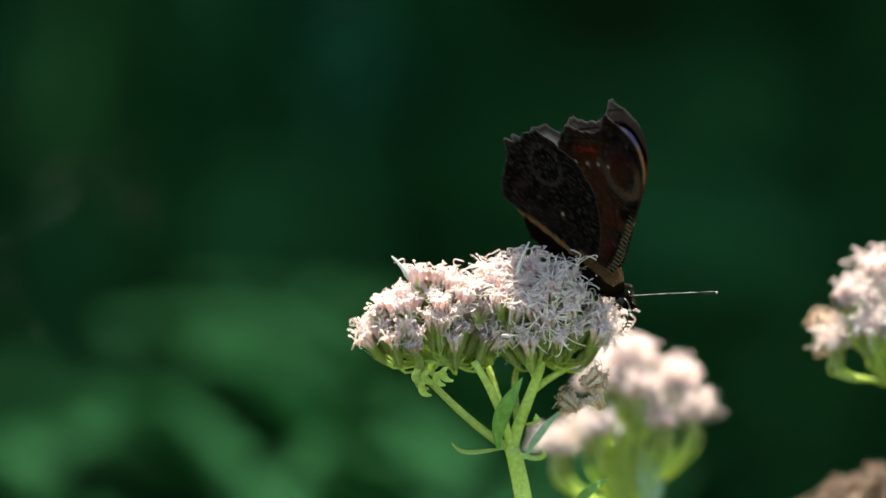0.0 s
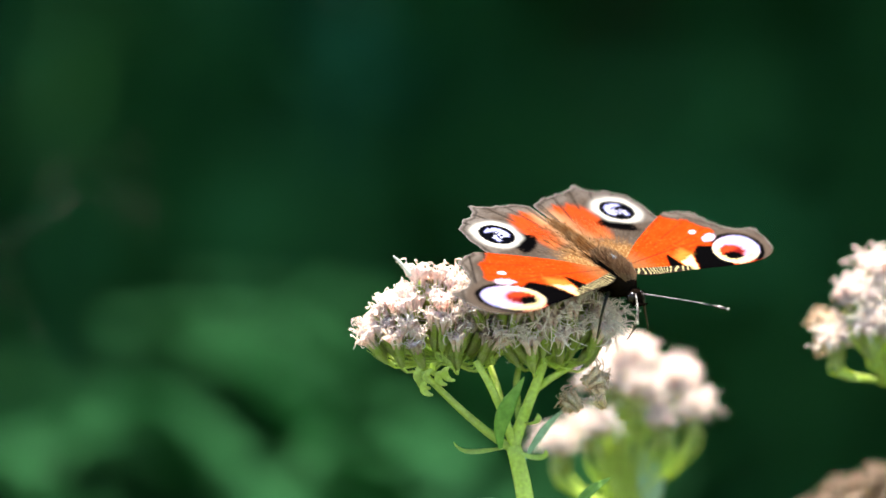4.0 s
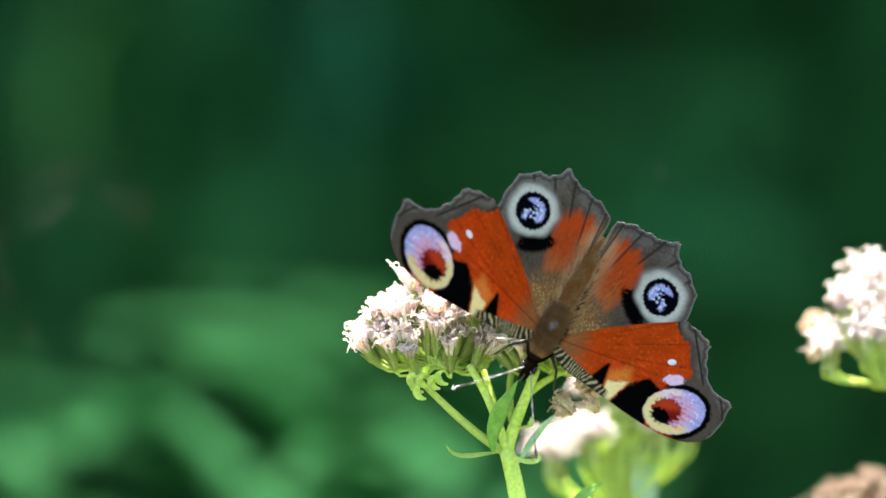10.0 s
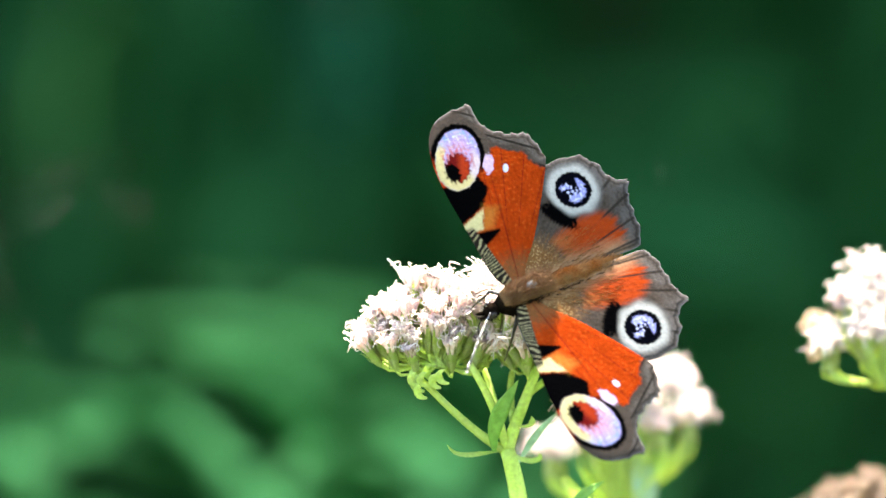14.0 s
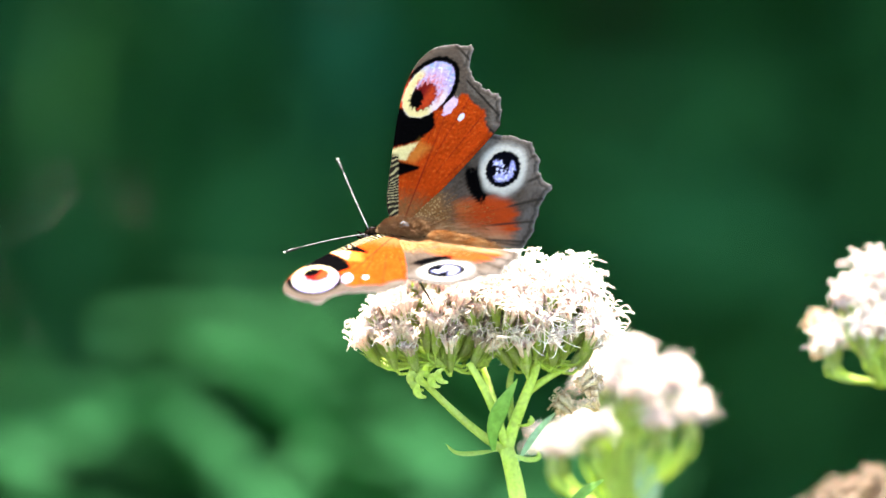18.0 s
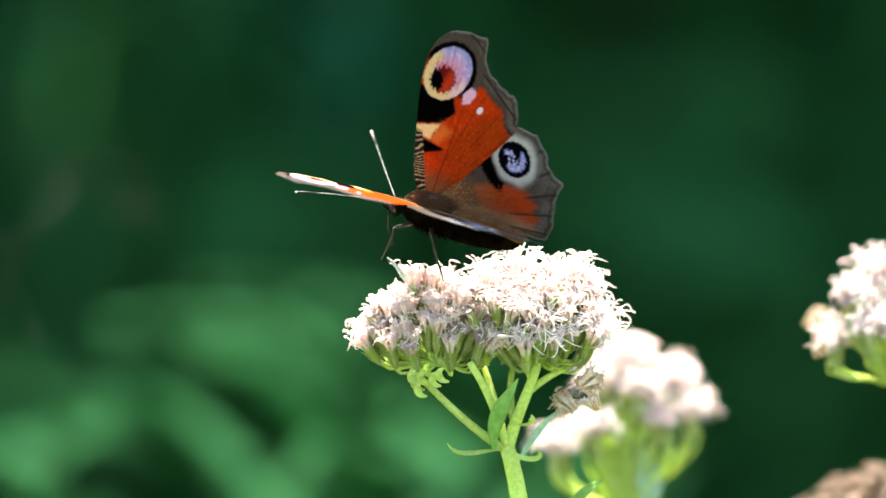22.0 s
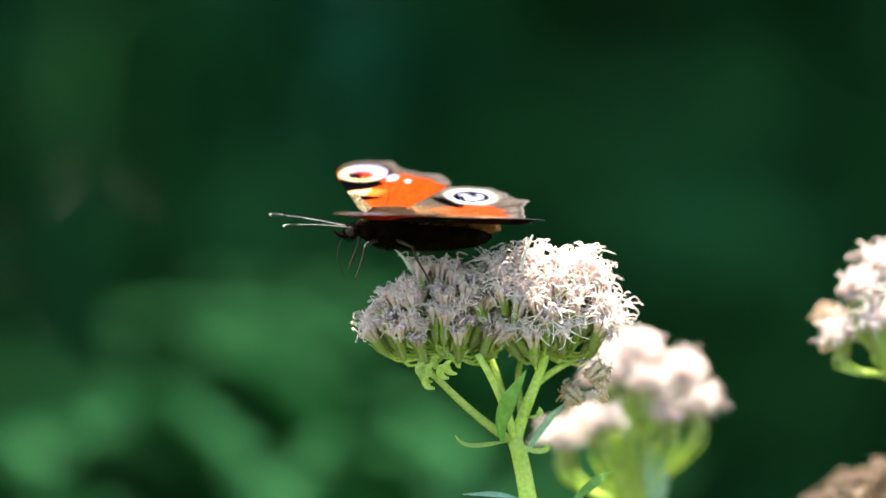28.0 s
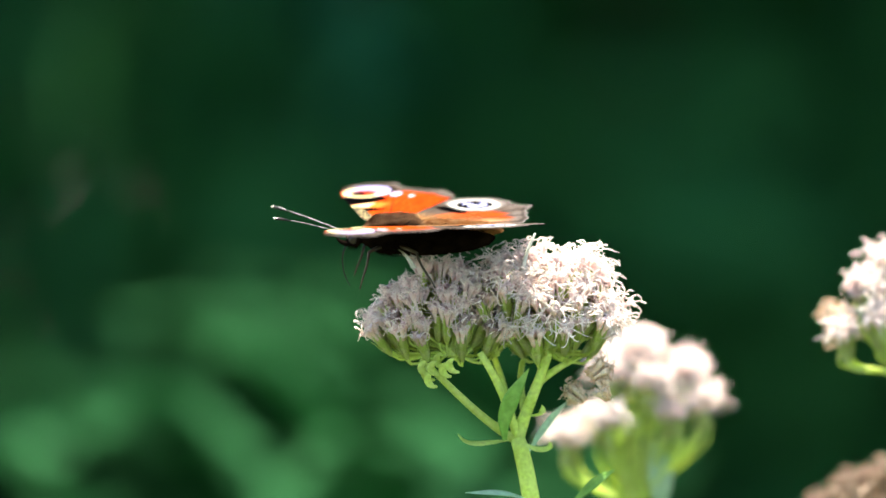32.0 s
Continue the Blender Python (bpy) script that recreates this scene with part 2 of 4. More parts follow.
# Trees out of view, added so that their crowns shade the background.
def tree(place, height, spread, count, seed):
    ob = thing("tree", place, "unseen broadleaved tree with a wide green crown, added to shade the hedge", "tree", "trees behind the hedge")
    rng = random.Random(seed)
    s = Shape()
    s.tube(curve((0, 0, -0.05), (0.05, 0, height * 0.3), (-0.08, 0.05, height * 0.6), (0.05, 0, height), 10), [0.16 - 0.013 * i for i in range(11)], 10)
    part("trunk", s.mesh("trunk", M_BARK, 1.0), ob)
    for k in range(8):
        a, z = k * 2.4 + rng.uniform(-0.3, 0.3), height * rng.uniform(0.45, 0.8)
        e = Vector((math.cos(a) * spread * 0.8, math.sin(a) * spread * 0.8, z + height * 0.2))
        s = Shape()
        s.tube(curve((0, 0, z), (e.x * 0.3, e.y * 0.3, z + 0.1), (e.x * 0.7, e.y * 0.7, e.z), e, 6), [0.06 - 0.008 * i for i in range(7)], 6)
        part("limb", s.mesh("limb", M_BARK, 1.0), ob)
    part("crown", leaf_cloud("crown", (0, 0, height * 0.85), (spread, spread, height * 0.22), count, 0.22, M_BACK, seed), ob)
    return ob


for x, y, h, sp, seed in ((-1.6, 3.9, 4.6, 1.7, 7), (1.5, 4.0, 4.9, 1.8, 8), (-4.6, 4.4, 5.6, 2.0, 9), (4.7, 4.6, 5.2, 2.0, 10)):
    grown = tree((x, y, 0), h, sp, 5200, seed)
    if seed == 7:
        shading = grown


def shade_slab(parent, place):
    """Unseen low foliage added to a tree, shading what's behind the flowers; one gap."""
    rng = np.random.default_rng(33)
    p = rng.uniform((-2.6, 0.02, 2.12), (2.6, 2.5, 2.75), (34000, 3))
    # denser over spots meant to be darker, open over those meant to be sunlit
    p = np.concatenate([p, rng.uniform((-0.26, 1.45, 2.12), (-0.04, 2.05, 2.75), (420, 3)), rng.uniform((-0.12, 1.15, 2.12), (0.16, 1.62, 2.75), (420, 3)), rng.uniform((-0.19, 0.92, 2.12), (-0.07, 1.28, 2.75), (150, 3))])
    gap = (p[:, 0] > -0.20) & (p[:, 0] < -0.075) & (p[:, 1] < 0.83)
    gap |= (p[:, 0] > -0.31) & (p[:, 0] < -0.19) & (p[:, 1] < 0.83) & (rng.random(len(p)) < 0.62)
    gap |= (p[:, 0] > -0.14) & (p[:, 0] < 0.30) & (p[:, 1] > 1.70) & (p[:, 1] < 2.25) & (rng.random(len(p)) < 0.45)
    gap |= (p[:, 0] > -0.30) & (p[:, 0] < -0.17) & (p[:, 1] > 0.95) & (p[:, 1] < 1.15) & (rng.random(len(p)) < 0.35)
    ragged = (p[:, 1] < 0.02 + 0.12 * p[:, 0] ** 2 + 0.10 * np.sin(3.1 * p[:, 0]) ** 2 + 0.10 * np.sin(9 * p[:, 0]) ** 2 * (np.abs(p[:, 0]) > 0.5)) | (np.abs(p[:, 0]) > 2.1 + 0.45 * np.sin(4.3 * p[:, 1]))
    p = p[~(gap | ragged)] + np.array((0.049, 0.635, 0.0))
    n = len(p)
    a, tilt = rng.uniform(0, 2 * math.pi, n), rng.normal(-0.3, 0.35, n)
    d = np.stack([np.cos(a) * np.cos(tilt), np.sin(a) * np.cos(tilt), np.sin(tilt)], 1)
    s = np.stack([-np.sin(a), np.cos(a), rng.normal(0, 0.25, n)], 1)
    L = 0.045 * rng.uniform(0.6, 1.2, n)[:, None]
    v = np.stack([p, p + d * L * 0.45 + s * L * 0.28, p + d * L * 0.5 + [0, 0, 0.008], p + d * L * 0.45 - s * L * 0.28, p + d * L - [0, 0, 0.012]], 1)
    q = np.arange(n)[:, None] * 5
    f = np.concatenate([q + [0, 1, 2], q + [0, 2, 3], q + [1, 4, 2], q + [2, 4, 3]])
    me = bpy.data.meshes.new("shade_leaves")
    me.from_pydata((v - np.array(place)).reshape(-1, 3).tolist(), [], f.tolist())
    me.materials.append(M_BACK)
    part("bough_foliage", me, parent, "low foliage added out of view to shade the background")
    for k in range(9):
        x = -2.3 + 0.58 * k
        s = Shape()
        s.tube(curve((0, -0.1, 2.3), (x * 0.4 - place[0] * 0.4, -0.8, 2.7), (x - place[0], 1.6 - place[1], 2.5), (x - place[0] + 0.1, 0.35 - place[1], 2.35), 8), [0.05 - 0.005 * i for i in range(9)], 6)
        part("limb", s.mesh("limb", M_BARK, 1.0), parent)


def herb(place, height, seed, lean=0.0, material=None, bare=0.35):
    """A tall leafy herb: stem with pairs of long leaves."""
    ob = thing("woodland_herb", place, "tall leafy green herb in half sun", "plant", "herbs before the hedge")
    rng = random.Random(seed)
    top = Vector((lean * height, rng.uniform(-0.05, 0.05), height))
    pts = curve((0, 0, -0.02), (0, 0, height * 0.4), (top.x * 0.6, top.y, height * 0.7), top, 10)
    s = Shape()
    s.tube(pts, [0.005 - 0.0003 * i for i in range(11)], 6)
    part("stem", s.mesh("stem", M_BACK, 1.0), ob)
    for i in range(16):
        t = bare + (1 - bare) * (i / 15) ** 0.7
        k = min(int(t * 10), 9)
        p = pts[k].lerp(pts[k + 1], t * 10 - k)
        a = i * 1.57 + rng.uniform(-0.3, 0.3)
        for q in (0, math.pi):
            L = 0.095 * (1.2 - 0.6 * t) * rng.uniform(0.8, 1.2)
            d = Vector((math.cos(a + q), math.sin(a + q), 0))
            s = Shape()
            s.blade(curve(p, p + d * L * 0.4 + Vector((0, 0, L * 0.25)), p + d * L * 0.8 + Vector((0, 0, L * 0.15)), p + d * L - Vector((0, 0, L * 0.1)), 5), [w * L for w in (0.04, 0.28, 0.36, 0.28, 0.14, 0.01)], (0, 0, 1), 0.1, 0.0008)
            part("leaf", s.mesh("leaf", material or M_FERN, 1.0), ob)
    return ob


shade_slab(shading, (-1.6, 3.9, 0))
for i, (x, y, h) in enumerate(((-0.15, 1.15, 1.255), (-0.10, 1.30, 1.235), (-0.015, 1.44, 1.275), (0.16, 1.3, 1.10), (-0.005, 1.45, 1.28), (-0.30, 0.95, 1.13), (-0.22, 1.0, 1.15), (-0.40, 0.90, 1.20), (0.45, 1.0, 1.1), (0.3, 1.2, 1.05), (-0.012, 1.24, 1.305), (-0.10, 1.2, 1.27), (-0.035, 1.2, 1.31), (-0.12, 1.25, 1.26))):
    herb((x, y, 0), h, 300 + i, -0.02, M_BACK2 if i in (2, 4, 10) else None, 0.95 if i in (2, 4, 10, 12) else 0.35)


def fern(place, height, seed, heading, rising=False):
    """A tuft of long arching fronds, each with pairs of narrow leaflets."""
    ob = thing("fern", place, "sunlit green fern with long arching feathery fronds", "fern", "ferns before the hedge")
    rng = random.Random(seed)
    for k in range(4 if rising else 7):
        a = heading + (rng.uniform(-0.25, 0.25) if rising else rng.uniform(-0.7, 0.7) + (math.pi if k > 4 and place[0] < -0.08 else 0))
        reach = rng.uniform(0.08, 0.12) if rising else rng.uniform(0.10, 0.24)
        d = Vector((math.cos(a), math.sin(a), 0))
        if rising:
            top = height + rng.uniform(-0.006, 0.006)
            pts = curve((0, 0, 0), d * 0.01 + Vector((0, 0, top - 0.10)), d * reach * 0.4 + Vector((0, 0, top - 0.022)), d * reach + Vector((0, 0, top + 0.018)), 16)
        else:
            top = height * rng.uniform(0.965, 1.015)
            pts = curve((0, 0, 0), d * 0.02 + Vector((0, 0, top * 0.75)), d * reach * 0.35 + Vector((0, 0, top * 1.03)), d * reach + Vector((0, 0, top * rng.uniform(0.96, 1.0))), 16)
        s = Shape()
        s.tube(pts, [0.004 - 0.0002 * i for i in range(17)], 5)
        frond = part("frond", s.mesh("frond", M_FERN, 1.0), ob)
        s = Shape()
        for i in range(26):
            t = 0.45 + 0.55 * i / 26
            q = min(int(t * 16), 15)
            p = pts[q].lerp(pts[q + 1], t * 16 - q)
            along = (pts[q + 1] - pts[q]).normalized()
            side = along.cross(Vector((0, 0, 1))).normalized()
            for w in (1, -1):
                L = 0.085 * (1.08 - t) / 0.5 * rng.uniform(0.8, 1.1)
                e = p + (side * w * 0.9 + along * 0.45) * L - Vector((0, 0, L * 0.2))
                m = p.lerp(e, 0.5) + Vector((0, 0, L * 0.06))
                s.blade([p, m, e], [0.005, 0.018, 0.001], (0, 0, 1), 0.1, 0.0004)
        tagged(part("pinnate_blade", s.mesh("pinnate_blade", M_FERN, 1.0), frond), kind="stuff")
    return ob


for i, (x, y, h) in enumerate(((0.03, 0.82, 1.155), (-0.02, 0.92, 1.165), (-0.06, 0.84, 1.165), (-0.01, 0.76, 1.155), (-0.10, 0.90, 1.17), (0.01, 1.00, 1.16), (-0.15, 0.84, 1.165), (-0.08, 0.98, 1.175), (-0.05, 0.76, 1.16), (-0.13, 1.02, 1.175), (-0.19, 0.94, 1.175), (-0.03, 1.04, 1.17),
                                (0.05, 0.80, 1.145), (0.04, 0.90, 1.15), (0.07, 0.74, 1.14), (0.05, 1.00, 1.15), (0.02, 0.72, 1.14), (0.08, 0.86, 1.145), (0.06, 0.94, 1.13), (0.03, 0.78, 1.125),
                                (0.05, 0.52, 1.150), (0.02, 0.56, 1.152), (0.06, 0.60, 1.155), (-0.01, 0.50, 1.146), (0.03, 0.64, 1.155), (-0.03, 0.58, 1.150), (0.0, 0.62, 1.150), (0.04, 0.47, 1.146), (0.07, 0.55, 1.148), (0.03, 0.40, 1.142), (0.06, 0.43, 1.146), (0.01, 0.44, 1.142), (0.045, 0.38, 1.142), (0.075, 0.40, 1.146), (0.0, 0.37, 1.140))):
    fern((x, y, 0), h, 400 + i, math.pi * 0.95 + 0.1 * (i % 3 - 1))
for i, (x, y, h) in enumerate(((0.03, 0.56, 1.160), (0.06, 0.63, 1.162), (-0.03, 0.45, 1.140), (-0.05, 0.49, 1.138), (0.01, 0.47, 1.146), (0.01, 0.60, 1.150), (0.045, 0.67, 1.162), (0.07, 0.71, 1.165), (0.03, 0.74, 1.162), (0.055, 0.78, 1.165))):
    fern((x, y, 0), h, 440 + i, math.pi, True)


# ---- flowering plants ----
def head_meshes(seed, full=1.0, withered=None, bud=False, style=None):
    """One flower head: a narrow cup of bracts, and a tuft of corollas with long curled styles. Base at 0, 5 mm tall cup along z."""
    rng = random.Random(seed)
    cup = Shape()
    cup.tube([(0, 0, 0), (0, 0, 0.5), (0, 0, 1.6), (0, 0, 3.2), (0, 0, 4.8)], [0.28, 0.48, 0.70, 0.76, 0.66], 8)
    for k in range(9):
        a = k * 2.4 + rng.uniform(-0.2, 0.2)
        r, z0, L = 0.56 + 0.2 * (k % 2), 0.3 + 0.5 * (k % 3), rng.uniform(2.4, 4.9)
        o = Vector((math.cos(a), math.sin(a), 0))
        cup.blade([o * 0.45 + Vector((0, 0, z0)), o * (r + 0.12) + Vector((0, 0, z0 + L * 0.35)), o * (r + 0.22) + Vector((0, 0, z0 + L * 0.75)), o * (r + rng.uniform(0.1, 0.6)) + Vector((0, 0, z0 + L))],
                  [0.3, 0.6, 0.5, 0.06], o, 0.08, 0.08)
    tuft, thread = Shape(), Shape()
    for k in range(5):
        a = k * 1.257 + rng.uniform(-0.3, 0.3)
        o = Vector((math.cos(a), math.sin(a), 0)) * 0.55
        lean = o * rng.uniform(0.6, 1.6)
        top = o + lean + Vector((0, 0, rng.uniform(4.9, 5.6) if bud else rng.uniform(5.9, 7.0)))
        tuft.tube(curve(o + Vector((0, 0, 3.6)), o + lean * 0.2 + Vector((0, 0, 4.6)), o + lean * 0.6 + Vector((0, 0, 5.6)), top, 4), [0.28, 0.30, 0.36, 0.55, 0.62], 6)
        for j in range(5):
            b = j * 1.257 + a
            q = Vector((math.cos(b), math.sin(b), 0))
            tuft.blade([top + q * 0.45 - Vector((0, 0, 0.15)), top + q * 0.65 + Vector((0, 0, 0.2)), top + q * 0.85 + Vector((0, 0, 0.15))], [0.35, 0.38, 0.06], (0, 0, 1), 0.1, 0.06)
        for j in range(2 if bud else 5 if full > 0.8 else 4):
            c = a + rng.uniform(-1.9, 1.9)
            w = Vector((math.cos(c), math.sin(c), 0))
            L = rng.uniform(2.8, 4.6) * full
            e = top + w * L * rng.uniform(0.3, 1.0) + Vector((0, 0, L * rng.uniform(-0.5, 0.65)))
            bend = Vector((rng.uniform(-2.1, 2.1), rng.uniform(-2.1, 2.1), rng.uniform(-0.9, 1.5)))
            thread.tube(curve(top - Vector((0, 0, 0.4)), top + Vector((0, 0, L * 0.5)) + w * 0.3, e - w * L * 0.3 + bend, e, 8), [0.07, 0.075, 0.08, 0.08, 0.08, 0.085, 0.09, 0.095, 0.06], 4)
    a, b, c = (withered, withered, withered) if withered else (M_BRACT, M_PINK, style or M_STYLE)
    b = M_BUD if bud else b
    return cup.mesh("cup", a), tuft.mesh("corolla_tuft", b), thread.mesh("style_tuft", c)


HEADS = [head_meshes(s, 1.0) for s in range(7)] + [head_meshes(s, 0.4, None, True) for s in range(8, 11)]
YOUNG = [head_meshes(s, 0.6, style=M_CREAMY) for s in range(30, 36)] + [head_meshes(s, 0.4, None, True) for s in range(36, 40)]
DRY = [head_meshes(s, 0.6, M_TAN) for s in range(20, 24)]
HUSKS = [head_meshes(s, 0.6, M_HUSK) for s in range(20, 24)]


def corymb(plant, domes, seed, kinds, group=""):
    """Flower heads over domes (centre, radii, count, foot of the pedicels), with a pedicel to each."""
    rng = random.Random(seed)
    for centre, radii, count, foot, low in domes:
        centre, foot = Vector(centre), Vector(foot)
        for i in range(count):
            z = 1 - (1 - low) * (i + 0.5) / count
            a = i * 2.39996 + rng.uniform(-0.25, 0.25)
            rr = math.sqrt(max(0, 1 - z * z))
            d = Vector((rr * math.cos(a), rr * math.sin(a), z))
            tip = centre + Vector((d.x * radii[0], d.y * radii[1], d.z * radii[2])) * rng.uniform(0.80, 1.06)
            axis = (d * 0.65 + Vector((0, 0, 0.8)) + Vector((rng.uniform(-0.2, 0.2), rng.uniform(-0.2, 0.2), 0))).normalized()
            root = tip - axis * 7.2
            m = Matrix.Translation(root * MM) @ upright(axis) @ pose(0, 0, 0, 0, 0, rng.uniform(0, 360))
            cup, tuft, thread = kinds[rng.randrange(len(kinds))]
            h = part("flower_head", cup, plant, "", m)
            part("corolla_tuft", tuft, h)
            part("style_tuft", thread, h)
            s = Shape()
            s.tube(curve(foot + Vector((rng.uniform(-1, 1), rng.uniform(-1, 1), 0)), foot.lerp(root, 0.35) + Vector((0, 0, 1)), root - axis * 3, root + axis * 0.3, 5), [0.34, 0.29, 0.26, 0.24, 0.24, 0.28], 5)
            part("pedicel", s.mesh("pedicel", M_TAN if kinds in (DRY, HUSKS) else M_STEM), plant)


def stalk(plant, name, pts, radii, material=None, sides=9):
    s = Shape()
    s.tube(curve(*pts, 10), [radii[0] + (radii[1] - radii[0]) * i / 10 for i in range(11)], sides)
    return part(name, s.mesh(name, material or M_STEM), plant)


def leaf(plant, pts, width, face, material, label=""):
    s = Shape()
    s.blade(curve(*pts, 9), [width * w for w in (0.25, 0.5, 0.75, 0.92, 1.0, 0.98, 0.85, 0.62, 0.35, 0.04)], face)
    return part("leaf", s.mesh("leaf", material), plant, label)


hemp = thing("hemp_agrimony", (0, 0, 1.2), "flowering herb with pale pink fluffy flower heads and lime green stem", "flower", "flowering herbs")
stalk(hemp, "stem", ((11.2, 0, -32.3), (13.0, 0, -37.8), (15.3, 0, -41.5), (45, 10, -300)), (1.25, 2.0))
stalk(hemp, "stem", ((45, 10, -300), (70, 14, -600), (80, 15, -900), (80, 15, -1215)), (1.9, 3.6))
stalk(hemp, "branch", ((11.0, 0, -32.7), (6.1, -1, -29.9), (1.5, -3, -25.3), (-4.5, -4, -19.3)), (0.78, 0.5))
stalk(hemp, "branch", ((11.2, 0, -32.3), (9.8, -2, -27.6), (8.1, -4, -22.9), (5.0, -4, -18.3)), (0.78, 0.58))
stalk(hemp, "branch", ((11.2, 0, -32.3), (9.8, 3, -26.8), (8.9, 6, -23.1), (7.1, 7, -18.5)), (0.65, 0.45))
stalk(hemp, "branch", ((11.2, 0, -32.7), (12.4, 0, -27.6), (14.9, -1, -23.0), (16.2, -2, -18.4)), (1.1, 0.72))
stalk(hemp, "branch", ((14.0, 0, -23.9), (16.8, 2, -21.2), (20.0, 3, -19.8), (23.3, 3, -18.0)), (0.65, 0.42))
stalk(hemp, "branch", ((12.1, 0, -27.6), (11.9, 3, -24.0), (11.2, 5, -21.3), (12.7, 8, -18.5)), (0.6, 0.45))
leaf(hemp, ((9.1, -2, -32.7), (8.1, -4, -27.5), (10.5, -5, -25.2), (13.0, -4, -20.9)), 2.9, (0.4, -1, 0.1), M_LEAF, "folded lance-shaped green leaf")
leaf(hemp, ((9.8, -2, -32.7), (6.1, -3, -33.1), (2.9, -3, -34.5), (1.4, -2, -31.6)), 1.7, (0.1, -0.5, 1), M_STEM, "small curled bract leaf")
leaf(hemp, ((12.1, -2, -33.1), (14.4, -3, -35.1), (17.3, -3, -34.5), (16.4, -2, -32.9)), 1.9, (-0.1, -0.5, 1), M_STEM, "small curled bract leaf")
leaf(hemp, ((13.1, 4, -34.7), (14.9, 4, -31.4), (16.8, 4, -28.7), (19.9, 4, -26.1)), 1.3, (0.5, -1, 0.4), M_PALE, "pale green leaf turned edge-on")
leaf(hemp, ((20.5, 3, -43.0), (22.8, 2, -40.7), (25.1, 1, -39.0), (27.2, 0, -37.5)), 2.3, (-0.4, -0.8, 0.7), M_LEAF, "narrow bright green leaf")
leaf(hemp, ((13.5, -2, -42.8), (10.2, -5, -41.3), (7.4, -7, -41.5), (2.6, -8, -41.0)), 3.0, (0.1, -0.3, 1), M_PALE, "pale green leaf low on the stem")
for x, y, z, w in (-3.3, -4, -21.8, 1.2), (-1.5, -4, -19.7, 1.0), (0.7, -5, -20.5, 1.2), (-2.9, -5, -22.9, 1.0), (-0.6, -6, -21.2, 0.9), (-2.2, -6, -20.9, 1.3), (-3.9, -5, -20.9, 1.1):
    leaf(hemp, ((x + 1, y, z - 1), (x - w, y, z - 1), (x - w, y - 1, z + 1), (x + 0.3 * w, y - 1, z + 1.3)), 1.4, (0.2, -1, 0.3), M_STEM, "small curled bud leaf")
leaf(hemp, ((13.0, -1, -28.5), (14.8, -3, -29.1), (15.8, -3, -28.0), (15.1, -2, -26.9)), 1.5, (0, -0.6, 1), M_STEM, "small curled bract leaf")
corymb(hemp, [((-0.8, 1, -14.7), (13.2, 9.5, 12.6), 84, (0.6, -3, -18.8), 0.06)], 3, YOUNG)
corymb(hemp, [
    ((18.0, 2, -14.5), (10.6, 10.0, 13.2), 84, (15.8, 1, -18.4), 0.04),
    ((8.9, 0, -11.4), (8.0, 8.0, 9.8), 26, (7.0, 0, -18.9), 0.2),
], 4, HEADS)
for a, b, c, d in (((12.0, -3, -5.0), (12.3, -3, -3.0), (13.0, -3, -1.0), (14.1, -3, 1.2)), ((-5.6, -4, -4.6), (-6.4, -4, -3.2), (-7.2, -4, -2.2), (-8.4, -4, -1.2))):
    tagged(stalk(hemp, "spent_style", (a, b, c, d), (0.42, 0.16), M_GREYED, 6), "greyish pointed spent floret")


def dried(plant, centre, spread, count, seed):
    """Loose curled dry florets hanging under the edge of a flower head."""
    rng = random.Random(seed)
    for i in range(count):
        cup, tuft, thread = DRY[i % len(DRY)]
        p = Vector(centre) + Vector([rng.uniform(-1, 1) * r for r in spread])
        d = Vector((rng.uniform(-1, 1), rng.uniform(-1, 0.4), rng.uniform(-0.7, 0.9)))
        m = Matrix.Translation(p * MM) @ upright(d) @ pose(0, 0, 0, 0, 0, rng.uniform(0, 360)) @ Matrix.Translation((0, 0, -6.0 * MM))
        h = part("dry_floret", tuft, plant, "curled tan dry floret", m)
        part("style_tuft", thread, h)


dried(hemp, (24.5, -5, -22.0), (2.4, 2.0, 2.2), 3, 5)
dried(hemp, (20.0, 2, -25.4), (1.2, 1.0, 1.2), 2, 6)

second = thing("hemp_agrimony", (0, 0.064, 1.2), "flowering herb with dense white flower heads on a stout stem", "flower", "flowering herbs")
stalk(second, "stem", ((29.3, 0, -35.0), (30.3, 0, -39.9), (31.8, 0, -43.8), (50, 20, -300)), (2.0, 2.6))
stalk(second, "stem", ((50, 20, -300), (60, 30, -600), (60, 40, -900), (60, 40, -1215)), (2.6, 3.8))
stalk(second, "branch", ((29.3, 0, -35.0), (27.8, -2, -33.0), (24.9, -3, -32.0), (22.9, -3, -30.0)), (1.2, 0.8))
stalk(second, "branch", ((29.3, 0, -35.0), (32.7, -1, -32.0), (36.6, -2, -31.0), (39.5, -3, -29.1)), (1.2, 0.8))
leaf(second, ((35.7, 0, -46.7), (35.8, -3, -41.7), (35.5, -4, -37.8), (34.6, -2, -34.4)), 4.5, (0.2, -1, 0.3), M_PALE, "broad pale green leaf beside the stem")
for x, y, z, r, n in ((33.2, 0, -18.6, 4.2, 11), (28.3, -3, -22.5, 3.8, 10), (35.5, -4, -24.0, 4.4, 12), (41.5, -1, -22.1, 3.6, 9), (44.3, -3, -27.3, 3.2, 8), (38.9, -5, -28.8, 3.2, 7), (21.3, -4, -33.4, 3.2, 8), (27.5, -6, -30.2, 3.6, 8), (32.0, 9, -20.5, 4.4, 10)):
    corymb(second, [((x - 1.2, y, z), (r * 0.7, r * 0.7, r * 0.62), n, (31.0, 0, -46.5), 0.12)], int(x * 10), HEADS)

